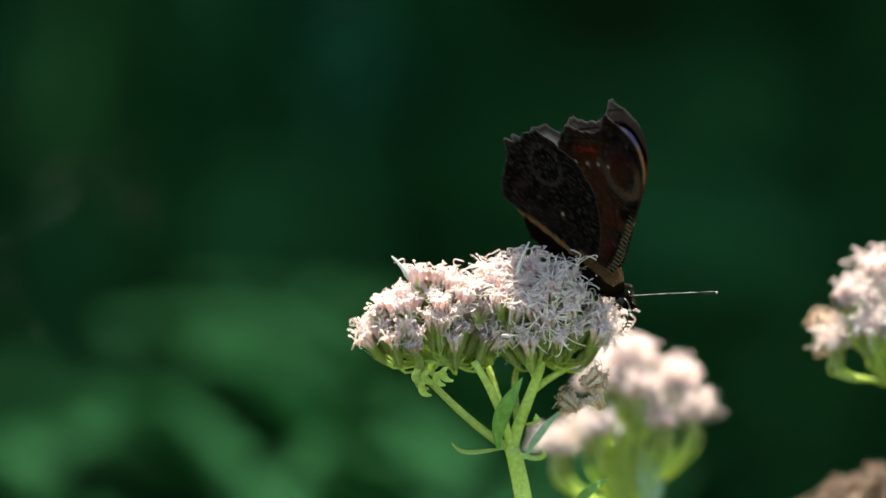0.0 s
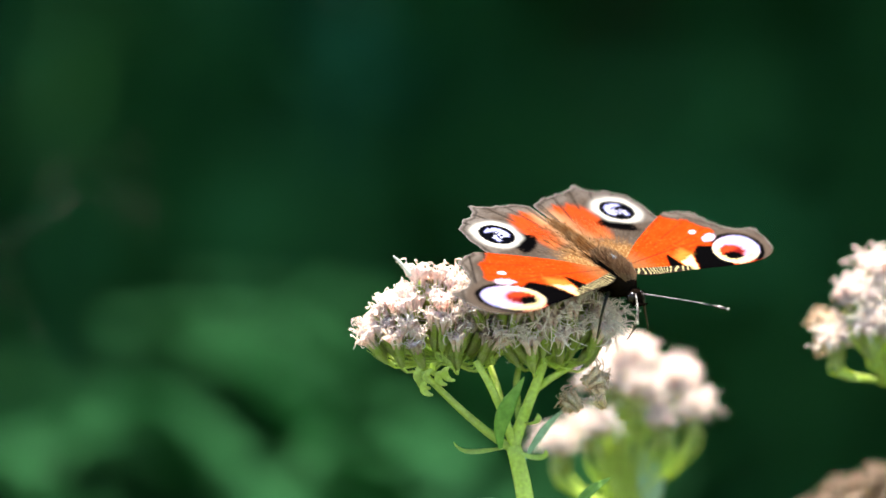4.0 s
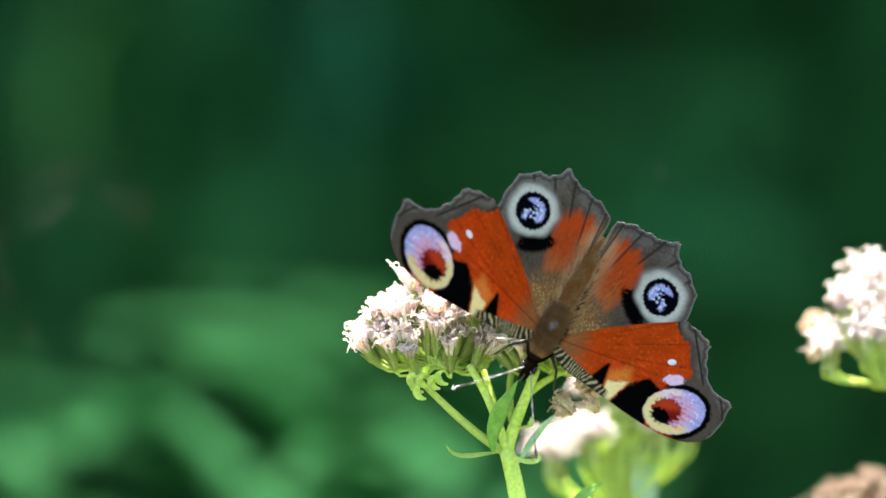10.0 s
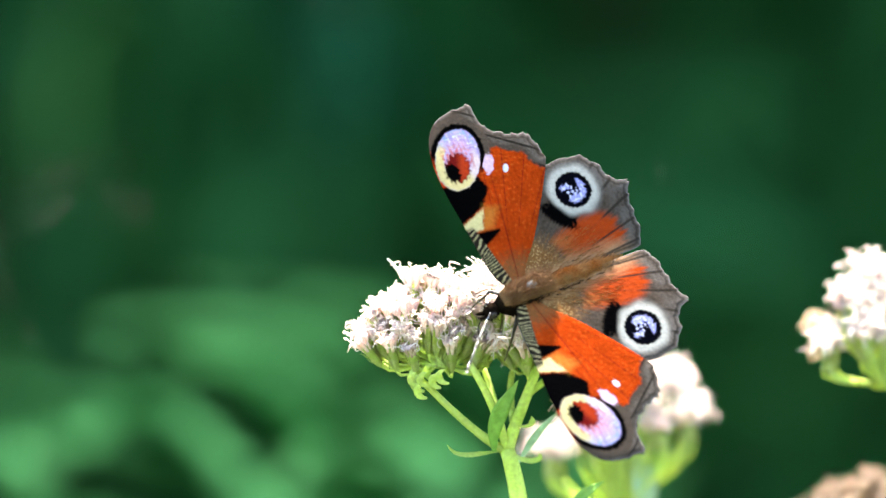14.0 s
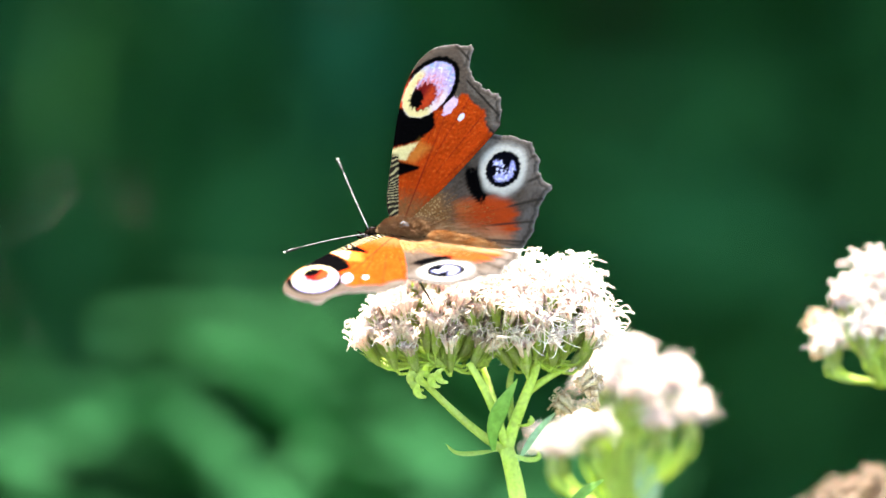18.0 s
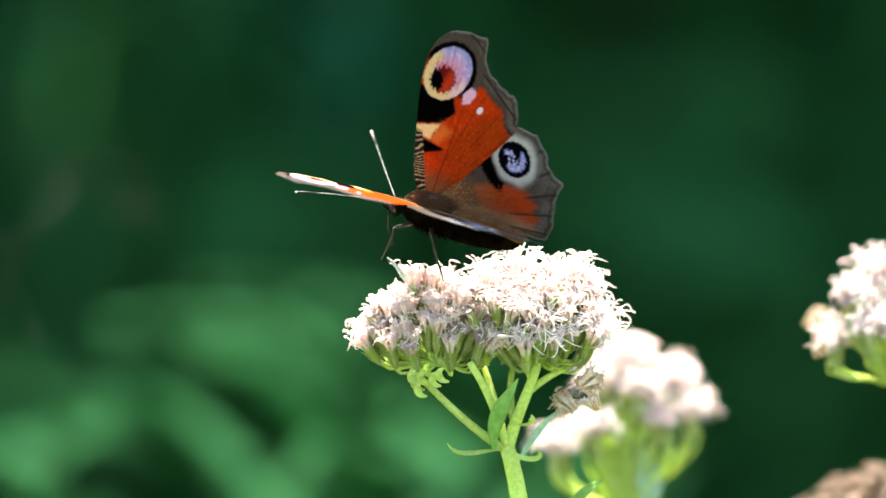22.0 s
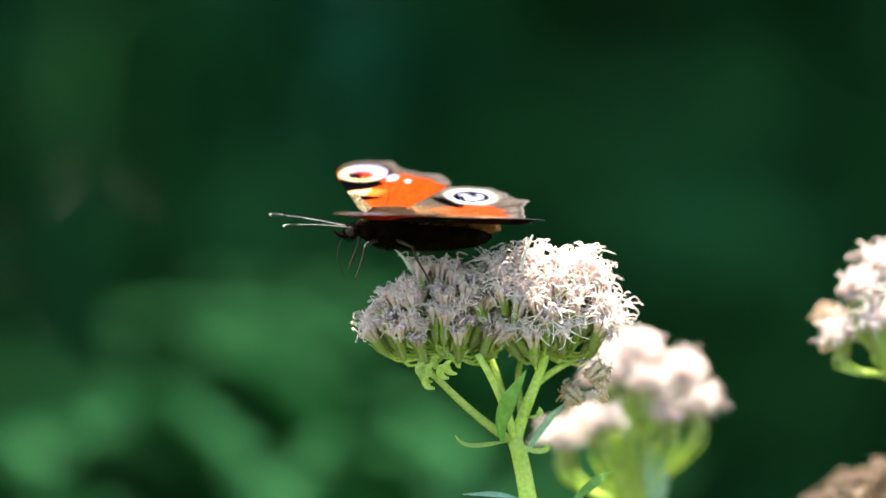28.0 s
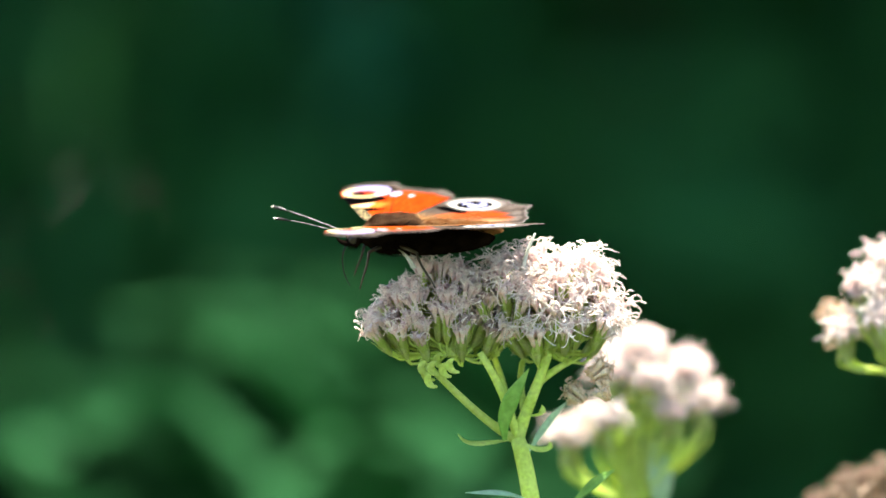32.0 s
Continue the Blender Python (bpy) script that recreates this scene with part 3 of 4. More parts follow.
third = thing("hemp_agrimony", (0, 0.036, 1.2), "flowering herb with white flower heads and a few brown florets", "flower", "flowering herbs")
stalk(third, "stem", ((81.5, 0, -24.7), (82.5, 0, -32.3), (83.4, 0, -41.8), (100, 5, -300)), (1.6, 2.4))
stalk(third, "stem", ((100, 5, -300), (105, 5, -600), (110, 0, -900), (110, 0, -1215)), (2.4, 3.6))
stalk(third, "branch", ((81.5, 0, -24.7), (79.6, 0, -21.8), (76.8, 0, -19.9), (73.9, 0, -18.0)), (1.1, 0.8))
for x, y, z, r, n in ((73.0, 0, -2.3, 3.8, 10), (69.2, -3, -6.1, 3.4, 9), (66.4, -2, -13.2, 3.2, 8), (72.2, -5, -11.3, 4.0, 10), (77.1, -2, -6.6, 4.0, 10), (79.5, -2, -13.2, 4.4, 10), (75.3, 7, -5.7, 4.4, 10)):
    corymb(third, [((x, y, z - 1.6), (r * 0.85, r * 0.85, r * 0.8), n, (75.0, 0, -23.0), 0.1)], int(x * 10), HEADS)
corymb(third, [((63.6, 0, -11.8), (1.5, 1.5, 1.5), 2, (68.2, 0, -16.1), 0.1)], 18, DRY)

fourth = thing("hemp_agrimony", (0, 0.062, 1.2), "faded herb with tan withered flower heads", "flower", "flowering herbs")
stalk(fourth, "stem", ((72.6, 0, -53.4), (73.5, 0, -62.2), (73.5, 0, -69.0), (75, 10, -400)), (1.5, 2.4))
stalk(fourth, "stem", ((75, 10, -400), (78, 10, -600), (78, 10, -900), (78, 10, -1215)), (2.4, 3.4))
corymb(fourth, [((72.6, 0, -49.0), (13.0, 11.0, 11.0), 46, (72.6, 0, -53.4), -0.1)], 23, HUSKS)


# ---- butterfly ----
def loop(points, n=9):
    """A smooth closed outline through a few points."""
    out, m = [], len(points)
    for i in range(m):
        a, b, c, d = (Vector(points[(i + k) % m]) for k in (-1, 0, 1, 2))
        for j in range(n):
            t = j / n
            out.append(0.5 * ((2 * b) + (c - a) * t + (2 * a - 5 * b + 4 * c - d) * t * t + (3 * b - a - 3 * c + d) * t ** 3))
    return out


FORE = [(0.7, 1.0), (2.5, 2.4), (3.6, 5.0), (4.0, 9.2), (4.2, 13.8), (4.5, 19.6), (4.2, 24.8), (3.0, 28.8), (0.6, 31.5), (-2.8, 32.4), (-5.9, 32.4), (-6.5, 31.8), (-6.4, 30.0), (-7.0, 27.8), (-9.0, 26.0), (-10.8, 25.0), (-12.5, 24.5), (-13.2, 23.8), (-13.8, 21.6), (-14.0, 19.2), (-13.0, 17.4), (-10.2, 13.4), (-6.1, 8.0), (-2.0, 3.4), (-1.2, 0.8)]
HIND = [(-0.6, 0.6), (-1.2, 8.5), (-4.6, 15.4), (-9.6, 18.4), (-15.4, 18.6), (-18.9, 18.0), (-21.2, 15.4), (-22.1, 12.9), (-24.4, 11.5), (-24.7, 10.9), (-23.7, 8.9), (-23.4, 6.5), (-23.2, 3.4), (-21.9, 0.6), (-17.6, 0.3), (-8.1, 0.3), (-2.0, 0.3)]


def smooth(a, b, x):
    t = np.clip((x - a) / (b - a), 0, 1)
    return t * t * (3 - 2 * t)


def inside(poly, x, y, soft=0.25):
    """Soft cover of a convex polygon given as corner points."""
    c = np.mean(np.array(poly), 0)
    d = np.full_like(x, 1e9)
    for (ax, ay), (bx, by) in zip(poly, poly[1:] + poly[:1]):
        nx, ny = -(by - ay), bx - ax
        k = math.hypot(nx, ny)
        s = 1 if (c[0] - ax) * nx + (c[1] - ay) * ny > 0 else -1
        d = np.minimum(d, ((x - ax) * nx + (y - ay) * ny) / k * s)
    return smooth(-soft, soft, d)


def oval(cx, cy, dx, dy, a, b, x, y):
    """Radius in units of an oval with its long half axis a along (dx, dy)."""
    k = math.hypot(dx, dy)
    u, v = ((x - cx) * dx + (y - cy) * dy) / k, ((x - cx) * -dy + (y - cy) * dx) / k
    return np.sqrt((u / a) ** 2 + (v / b) ** 2), u / a, v / b


def put(col, tint, cover):
    return col * (1 - cover[:, None]) + np.array(tint) * cover[:, None]


def speckle(x, y, size, seed):
    return np.array([noise.noise((a / size, b / size, seed)) for a, b in zip(x, y)])


RED, GREY, BLACK, CREAM = (0.37, 0.038, 0.004), (0.085, 0.062, 0.046), (0.0015, 0.0013, 0.0015), (0.66, 0.53, 0.24)
LILAC, BROWN, MAROON, PALE = (0.42, 0.33, 0.56), (0.17, 0.095, 0.035), (0.13, 0.008, 0.007), (0.24, 0.215, 0.19)

SCALE_TONE = 0.66


def rim_distance(x, y, rim):
    r = np.array(rim)
    return np.sqrt(((x[:, None] - r[None, :, 0]) ** 2 + (y[:, None] - r[None, :, 1]) ** 2).min(1))


def fore_upper(x, y, rim):
    n1, n2 = speckle(x, y, 0.5, 1.0), speckle(x, y, 2.2, 5.0)
    col = np.tile(np.array(RED), (len(x), 1)) * (1 + 0.22 * n2 + 0.18 * n1)[:, None]
    col = put(col, BROWN, smooth(8.5, 4.0, np.hypot(x, y) + 1.5 * n1) * 0.75)
    # dusky inner edge and the veins
    hair = strands(x, y, 2.0)
    col = col * (1 + 0.16 * hair)[:, None]
    col = put(col, (0.52, 0.16, 0.03), smooth(0.3, 0.55, n1 + 0.3 * hair) * 0.18)
    ang = np.degrees(np.arctan2(y, -x + 2.0))
    rib = np.abs((ang / 9.0) % 1 - 0.5)
    col = put(col, MAROON, smooth(0.035, 0.01, rib) * smooth(8, 13, np.hypot(x, y)) * 0.6)
    vein = np.abs(y - (6 + (x + 1) * -4.6)) * 0.2
    col = put(col, MAROON, smooth(0.18, 0.05, vein) * 0.6 * smooth(-7, -1, x))
    edge = rim_distance(x, y, rim)
    outer = rim_distance(x, y, rim[8 * 9:18 * 9 + 5])
    band = smooth(3.0, 2.5, outer + 0.5 * n2 + 0.2 * n1)
    col = put(col, np.array(GREY) * 0.8, band)
    col = put(col, (0.13, 0.105, 0.085), band * smooth(2.4, 1.2, outer) * np.clip(0.6 + 0.9 * n2 + 0.5 * n1, 0, 1))
    lines = np.abs(((x * 0.62 - y * 0.78) / 2.6) % 1 - 0.5)
    col = put(col, (0.02, 0.016, 0.013), band * smooth(0.11, 0.04, lines) * 0.9)
    col = put(col, (0.03, 0.025, 0.02), smooth(0.95, 0.7, outer) * smooth(0.35, 0.6, outer) * 0.7)
    col = put(col, (0.17, 0.15, 0.135), smooth(0.28, 0.15, outer))
    # dark block, cream patch and wedge at the front edge
    front = inside([(5.4, 21.0), (-1.9, 20.6), (-2.6, 18.2), (-0.2, 15.6), (5.4, 13.7)], x + 0.25 * n1, y + 0.25 * n1)
    col = put(col, BLACK, front)
    col = put(col, (0.80, 0.36, 0.06), inside([(-2.4, 14.6), (-0.4, 15.6), (2.0, 12.0), (-0.2, 11.8)], x, y, 0.9) * 0.35)
    col = put(col, (0.72, 0.58, 0.26), inside([(-0.1, 15.3), (5.2, 13.6), (4.6, 12.0), (1.5, 12.2)], x + 0.2 * n1, y + 0.2 * n1))
    col = put(col, BLACK, inside([(3.4, 12.0), (-1.2, 11.3), (-1.1, 10.8), (3.2, 9.0)], x, y))
    # eye mark: lilac towards the tip, cream towards the base, dark core
    r, u, v = oval(-0.1, 24.4, -0.55, 0.83, 5.4, 3.7, x, y)
    wide = oval(-0.15, 24.5, -0.55, 0.83, 6.1, 4.45, x, y)[0]
    col = put(col, np.array(GREY) * 0.9, smooth(1.32, 1.2, wide + 0.06 * n2) * smooth(-0.2, 0.2, u))
    col = put(col, BLACK, smooth(1.06, 0.99, wide + 0.05 * n1) * smooth(-0.45, 0.0, u))
    body = smooth(1.03, 0.96, r + 0.05 * n1)
    col = put(col, LILAC, body)
    col = put(col, (0.56, 0.34, 0.48), body * smooth(0.75, 0.2, np.hypot(u - 0.15, v)) * 0.8)
    col = put(col, (0.70, 0.64, 0.72), body * smooth(0.15, 0.45, n1) * 0.8)
    col = put(col, (0.26, 0.36, 0.62), body * smooth(0.7, 0.95, r) * smooth(0.15, 0.45, u - 0.5 * v) * smooth(-0.3, 0.3, n1))
    col = put(col, (0.66, 0.52, 0.52), body * smooth(0.1, 0.6, v) * smooth(0.5, 0.8, r) * smooth(0.5, 0.1, u))
    col = put(col, CREAM, body * smooth(0.15, -0.25, u + 0.5 * v) * smooth(0.55, 0.68, r))
    q, uu, vv = oval(0.5, 23.1, -0.45, 0.89, 2.6, 2.0, x, y)
    q = q + 0.22 * n1 + 0.12 * hair
    col = put(col, (0.30, 0.22, 0.46), body * smooth(0.12, 0.4, hair) * smooth(-0.1, 0.4, u) * 0.6)
    col = put(col, (0.50, 0.10, 0.09), smooth(2.1, 1.2, q) * smooth(-0.1, 0.5, uu) * smooth(-0.25, 0.25, hair + n1) * 0.8)
    col = put(col, MAROON, smooth(1.1, 0.9, q))
    col = put(col, (0.36, 0.035, 0.010), smooth(1.05, 0.75, q) * smooth(-0.1, 0.6, vv + 0.2))
    col = put(col, BLACK, smooth(1.1, 0.8, np.hypot((x - 1.75) / 1.3, (y - 22.6) / 1.75) + 0.25 * n1))
    col = put(col, (0.64, 0.44, 0.56), smooth(1.0, 0.8, oval(-4.6, 21.9, -0.5, 0.86, 2.0, 1.0, x, y)[0] + 0.2 * n1))
    col = put(col, (0.68, 0.64, 0.66), smooth(1.0, 0.75, oval(-6.9, 20.1, -0.5, 0.86, 0.85, 0.55, x, y)[0]))
    # striped front edge
    inner = 0.4 + 0.19 * y
    costa = smooth(-0.1, 0.15, x - inner) * smooth(13.4, 12.6, y) * smooth(0.9, 1.6, y)
    bars = np.sin(y * 9.5 + x * (3.5 + 2.0 * np.sin(y * 0.9)) + 2.2 * speckle(x, y, 1.1, 4.0))
    col = put(col, (0.022, 0.017, 0.012), costa)
    col = put(col, (0.46, 0.37, 0.18), costa * smooth(0.2, 0.5, bars) * smooth(0.1, 0.3, edge) * np.clip(0.75 + 0.5 * n1, 0, 1))
    return col


def strands(x, y, seed):
    """Fine streaks that run out from the wing's root."""
    a, d = np.degrees(np.arctan2(y, -x + 1.0)), np.hypot(x, y)
    return np.array([noise.noise((p / 1.1, q * 0.22, seed)) for p, q in zip(a, d)])


def hind_upper(x, y, rim):
    n1, n2, hair = speckle(x, y, 0.5, 9.0), speckle(x, y, 2.4, 3.0), strands(x, y, 4.0)
    edge = rim_distance(x, y, rim)
    outer = smooth(-8, -12, x)
    col = np.tile(np.array(GREY) * 0.85, (len(x), 1)) * (1.0 + 0.25 * n1 + 0.2 * n2 + 0.25 * hair)[:, None]
    col = put(col, (0.13, 0.108, 0.092), smooth(4.0, 1.2, edge) * outer * np.clip(0.6 + 0.8 * n2 + 0.4 * n1, 0, 1))
    red = inside([(-8.4, 6.0), (-9.6, 2.8), (-15.0, 1.5), (-19.3, 1.8), (-20.2, 3.4), (-19.2, 6.9), (-17.0, 8.5), (-12.4, 7.9)], x + 1.2 * hair, y + 0.5 * hair, 1.1)
    col = put(col, (0.40, 0.046, 0.006), red * (0.90 + 0.10 * hair))
    col = put(col, (0.40, 0.16, 0.05), red * smooth(-13.5, -8.5, x + 2 * hair) * 0.45)
    n3 = speckle(x, y, 0.3, 12.0)
    gold = smooth(11.5, 7.0, np.hypot(x, y) + 1.4 * n2 + 1.6 * hair)
    col = put(col, (0.20, 0.090, 0.030), gold * (1 - 0.5 * red))
    col = put(col, (0.42, 0.26, 0.11), gold * smooth(0.10, 0.4, n3 + 0.3 * hair))
    col = put(col, (0.42, 0.23, 0.11), smooth(4.2, 1.4, y + 1.2 * hair) * smooth(-22, -17, x) * (0.75 + 0.25 * hair))
    ang = np.degrees(np.arctan2(y, -x))
    veins = np.abs((ang / 8.5) % 1 - 0.5)
    col = put(col, (0.03, 0.024, 0.019), smooth(0.10, 0.03, veins) * smooth(6.5, 4.5, edge) * smooth(-13, -17, x) * 0.85)
    col = put(col, (0.03, 0.026, 0.022), smooth(1.0, 0.75, edge) * smooth(0.35, 0.6, edge) * outer * 0.7)
    col = put(col, (0.17, 0.155, 0.14), smooth(0.3, 0.15, edge) * outer)
    dx, dy = x + 15.3, y - 13.0
    r = np.hypot(dx, dy)
    toward = (dx * 0.79 - dy * 0.61) / np.maximum(r, 0.1)
    col = put(col, PALE, smooth(5.6, 3.9, r + 0.4 * n2) * 0.7 * smooth(0.9, 0.3, toward))
    col = put(col, BLACK, smooth(7.1, 6.3, r + 0.5 * hair) * smooth(0.76, 0.90, toward + 0.08 * n1))
    col = put(col, (0.50, 0.47, 0.41), smooth(4.8, 3.6, r + 0.4 * n2) * (0.90 + 0.10 * n1))
    col = put(col, (0.002, 0.002, 0.004), smooth(3.2, 2.95, r + 0.2 * n1))
    blue = smooth(2.3, 1.9, r + 0.5 * n1) * smooth(-0.22, -0.05, 1.3 * n2 + 0.3 * n1 - 0.16 * dx)
    col = put(col, (0.30, 0.30, 0.60), blue)
    col = put(col, (0.58, 0.57, 0.68), blue * smooth(0.0, 0.25, n1 + 0.3 * n2))
    return col


def under(x, y, rim):
    n1, n2 = speckle(x, y * 3, 1.2, 7.0), speckle(x, y, 2.5, 8.0)
    col = np.tile(np.array((0.012, 0.009, 0.008)), (len(x), 1)) * (1 + 1.2 * n1 + 0.7 * n2)[:, None].clip(0.2)
    edge = rim_distance(x, y, rim)
    col = put(col, (0.07, 0.058, 0.05), smooth(0.15, 0.5, n1 + 0.4 * speckle(x, y, 0.4, 2.0)) * 0.6)
    return np.maximum(put(col, (0.10, 0.085, 0.075), smooth(0.45, 0.15, edge) * 0.6), 0.001)


def fore_under(x, y, rim):
    col = under(x, y, rim)
    r, u, v = oval(-1.1, 24.7, -0.50, 0.86, 6.2, 4.2, x, y)
    col = put(col, (0.10, 0.035, 0.015), smooth(14, 9, np.abs(y - 14)) * smooth(-12, -8, x) * smooth(3, 0, x) * 0.28)
    col = put(col, (0.08, 0.065, 0.045), smooth(0.22, 0.1, np.abs(r - 0.9)) * smooth(0.2, -0.3, u) * 0.8)
    for cx, cy in ((-3.2, 22.6), (-5.2, 21.6), (-7.3, 20.0), (-9.6, 18.6)):
        col = put(col, (0.35, 0.32, 0.28), smooth(0.45, 0.25, np.hypot(x - cx, y - cy)))
    edge = rim_distance(x, y, rim)
    costa = smooth(1.5, 1.2, edge) * smooth(18, 14, y) * smooth(-0.9, 0.2, x - y * 0.1)
    return put(col, (0.22, 0.18, 0.10), costa * smooth(0.1, 0.5, np.sin(y * 7)))


def hind_under(x, y, rim):
    col = under(x, y, rim)
    r = np.hypot(x + 15.3, y - 13.0)
    col = put(col, (0.04, 0.036, 0.034), smooth(0.9, 0.2, np.abs(r - 3.4)) * smooth(-0.4, 0.4, speckle(x, y, 0.7, 6.0)))
    return put(col, (0.35, 0.3, 0.2), smooth(0.5, 0.25, np.hypot(x + 9.5, y - 6.5)))


def wing_mesh(name, outline, upper, lower, side, step=0.15, lift=0.0, scallop=0.42, through=1.0):
    """A thin two-sided wing with a scalloped outer edge; side is 1 for the left, -1 for the right."""
    from mathutils.geometry import delaunay_2d_cdt
    rim = loop(outline)
    pts = []
    for i, p in enumerate(rim):
        out = p.length
        k = scallop * (0.55 - abs(math.sin(i * 0.349)) + 0.2 * math.sin(i * 1.83 + 1)) if out > 14 and p.x < -3 else 0.0
        pts.append(p * (1 + k / max(out, 1)) if k else p)
    rng = np.random.default_rng(5)
    xs, ys = [p.x for p in pts], [p.y for p in pts]
    gx, gy = np.meshgrid(np.arange(min(xs), max(xs), step), np.arange(min(ys), max(ys), step * 0.9))
    gx = gx + (np.arange(gx.shape[0]) % 2)[:, None] * step / 2
    q = np.stack([gx.ravel(), gy.ravel()], 1)
    q += rng.uniform(-0.25, 0.25, q.shape) * step
    rimxy = np.array([(p.x, p.y) for p in pts])
    # keep the points well inside the outline
    x, y = q[:, 0], q[:, 1]
    inn = np.zeros(len(q), bool)
    for (ax, ay), (bx, by) in zip(rimxy, np.roll(rimxy, -1, 0)):
        cross = (ay > y) != (by > y)
        with np.errstate(divide="ignore", invalid="ignore"):
            inn ^= cross & (x < (bx - ax) * (y - ay) / (by - ay) + ax)
    q = q[inn]
    q = q[rim_distance(q[:, 0], q[:, 1], rimxy) > step * 0.6]
    n = len(rimxy)
    allp = [Vector(p) for p in rimxy] + [Vector(p) for p in q]
    v2, _, tris, _, _, _ = delaunay_2d_cdt(allp, [(i, (i + 1) % n) for i in range(n)], [], 1, 1e-6)
    a = np.array([(p.x, p.y) for p in v2])
    x, y = a[:, 0], a[:, 1]
    d = np.hypot(x, y)
    z = lift + 0.0035 * y * (20 - y) * 0.55 + 0.10 * np.sin(np.degrees(np.arctan2(y, -x + 3)) / 11.0) * smooth(6, 20, d)
    edge = rim_distance(x, y, rimxy)
    half = 0.03 + 0.07 * smooth(0, 1.0, edge)
    top = np.stack([x, y * side, z + half], 1)
    low = np.stack([x, y * side, z - half], 1)
    m = len(a)
    f = []
    for t in tris:
        t = tuple(t) if side > 0 else tuple(reversed(t))
        f.append(t)
        f.append(tuple(i + m for i in reversed(t)))
    border = {}
    for t in tris:
        for i in range(3):
            e = (t[i], t[(i + 1) % 3])
            border[e] = border.get(e, 0) + 1
    for (i, j) in list(border):
        if (j, i) not in border:
            f.append((j, i, i + m, j + m) if side > 0 else (i, j, j + m, i + m))
    me = bpy.data.meshes.new(name)
    me.from_pydata((np.concatenate([top, low]) * MM).tolist(), [], f)
    paint = np.concatenate([upper(x, y, rimxy) * SCALE_TONE, lower(x, y, rimxy) * 0.5])
    layer = me.color_attributes.new("scales", "FLOAT_COLOR", "POINT")
    layer.data.foreach_set("color", np.concatenate([np.clip(paint, 0.0004, 0.9), np.ones((2 * m, 1))], 1).astype(np.float32).ravel())
    thin = np.clip(paint[:m] / SCALE_TONE, 0.0005, 0.9) * np.array((1.0, 0.6, 0.5)) * (1 - 0.25 * smooth(0.25, 0.5, paint[:m, 1] / paint[:m, 0].clip(1e-4)))[:, None] * np.where(rim_distance(x, y, rimxy) < 0.5, 0.6, 1.0)[:, None] * through
    thin = thin * (1 - 0.75 * smooth(0.6, 1.0, thin[:, 2] / thin[:, 0].clip(1e-4)))[:, None]
    layer = me.color_attributes.new("tissue", "FLOAT_COLOR", "POINT")
    layer.data.foreach_set("color", np.concatenate([np.tile(thin, (2, 1)), np.ones((2 * m, 1))], 1).astype(np.float32).ravel())
    me.materials.append(M_WING)
    me.polygons.foreach_set("use_smooth", [True] * len(me.polygons))
    me.update()
    return me


butterfly = thing("butterfly", (0, 0, 1.2), "russet butterfly with lilac and black eye marks, feeding on the flower", "butterfly")
WINGS = {}
for side, word in ((1, "left"), (-1, "right")):
    WINGS[side, "fore"] = part("forewing", wing_mesh("forewing", FORE, fore_upper, fore_under, side, lift=0.06, through=1.4), butterfly, "russet forewing with lilac eye mark, dark underside")
    WINGS[side, "hind"] = part("hindwing", wing_mesh("hindwing", HIND, hind_upper, hind_under, side, lift=-0.06, through=0.3), butterfly, "grey-brown hindwing with blue-black eye mark, dark underside")


def down(side, seed):
    """Soft hairs that lie along the inner part of a hindwing."""
    rng, s = random.Random(seed), Shape()
    for _ in range(520):
        x, y = -rng.uniform(1.5, 15.0), rng.uniform(0.3, 1.0) ** 2 * 6.5
        if y > 1.2 - x * 0.55:
            continue
        a = math.atan2(y, -x) * 0.7 + rng.uniform(-0.22, 0.22)
        d, L = Vector((-math.cos(a), math.sin(a) * side, 0)), rng.uniform(0.8, 1.8)
        z = 0.0019 * y * (20 - y) + 0.02
        o = Vector((x, y * side, z))
        s.tube([o, o + d * L * 0.5 + Vector((0, 0, rng.uniform(0.06, 0.18))), o + d * L + Vector((0, 0, rng.uniform(0.0, 0.16)))], [0.032, 0.025, 0.008], 3, False)
    return s.mesh("down", M_DOWN)


for side in (1, -1):
    part("down", down(side, 6 + side), WINGS[side, "hind"], "soft greyish orange hairs")


def furred(shape, pts, count, length, seed, lean, low=0.0, high=2 * math.pi):
    """Short hairs out of an oval body along x, between two angles round it."""
    rng = random.Random(seed)
    for _ in range(count):
        t, a = rng.random(), rng.uniform(low, high)
        (x0, r0), (x1, r1) = pts
        x, r = x0 + (x1 - x0) * t, (r0 + (r1 - r0) * t) * math.sqrt(max(0.05, 1 - (2 * t - 1) ** 4))
        o = Vector((x, r * math.cos(a), r * math.sin(a)))
        d = (Vector((lean, math.cos(a), math.sin(a))) + Vector((rng.uniform(-0.4, 0.4), rng.uniform(-0.4, 0.4), rng.uniform(-0.4, 0.4)))).normalized()
        L = length * rng.uniform(0.6, 1.3)
        shape.tube([o, o + d * L * 0.6, o + d * L + Vector((-0.2 * L, 0, 0))], [0.06, 0.045, 0.01], 3, False)


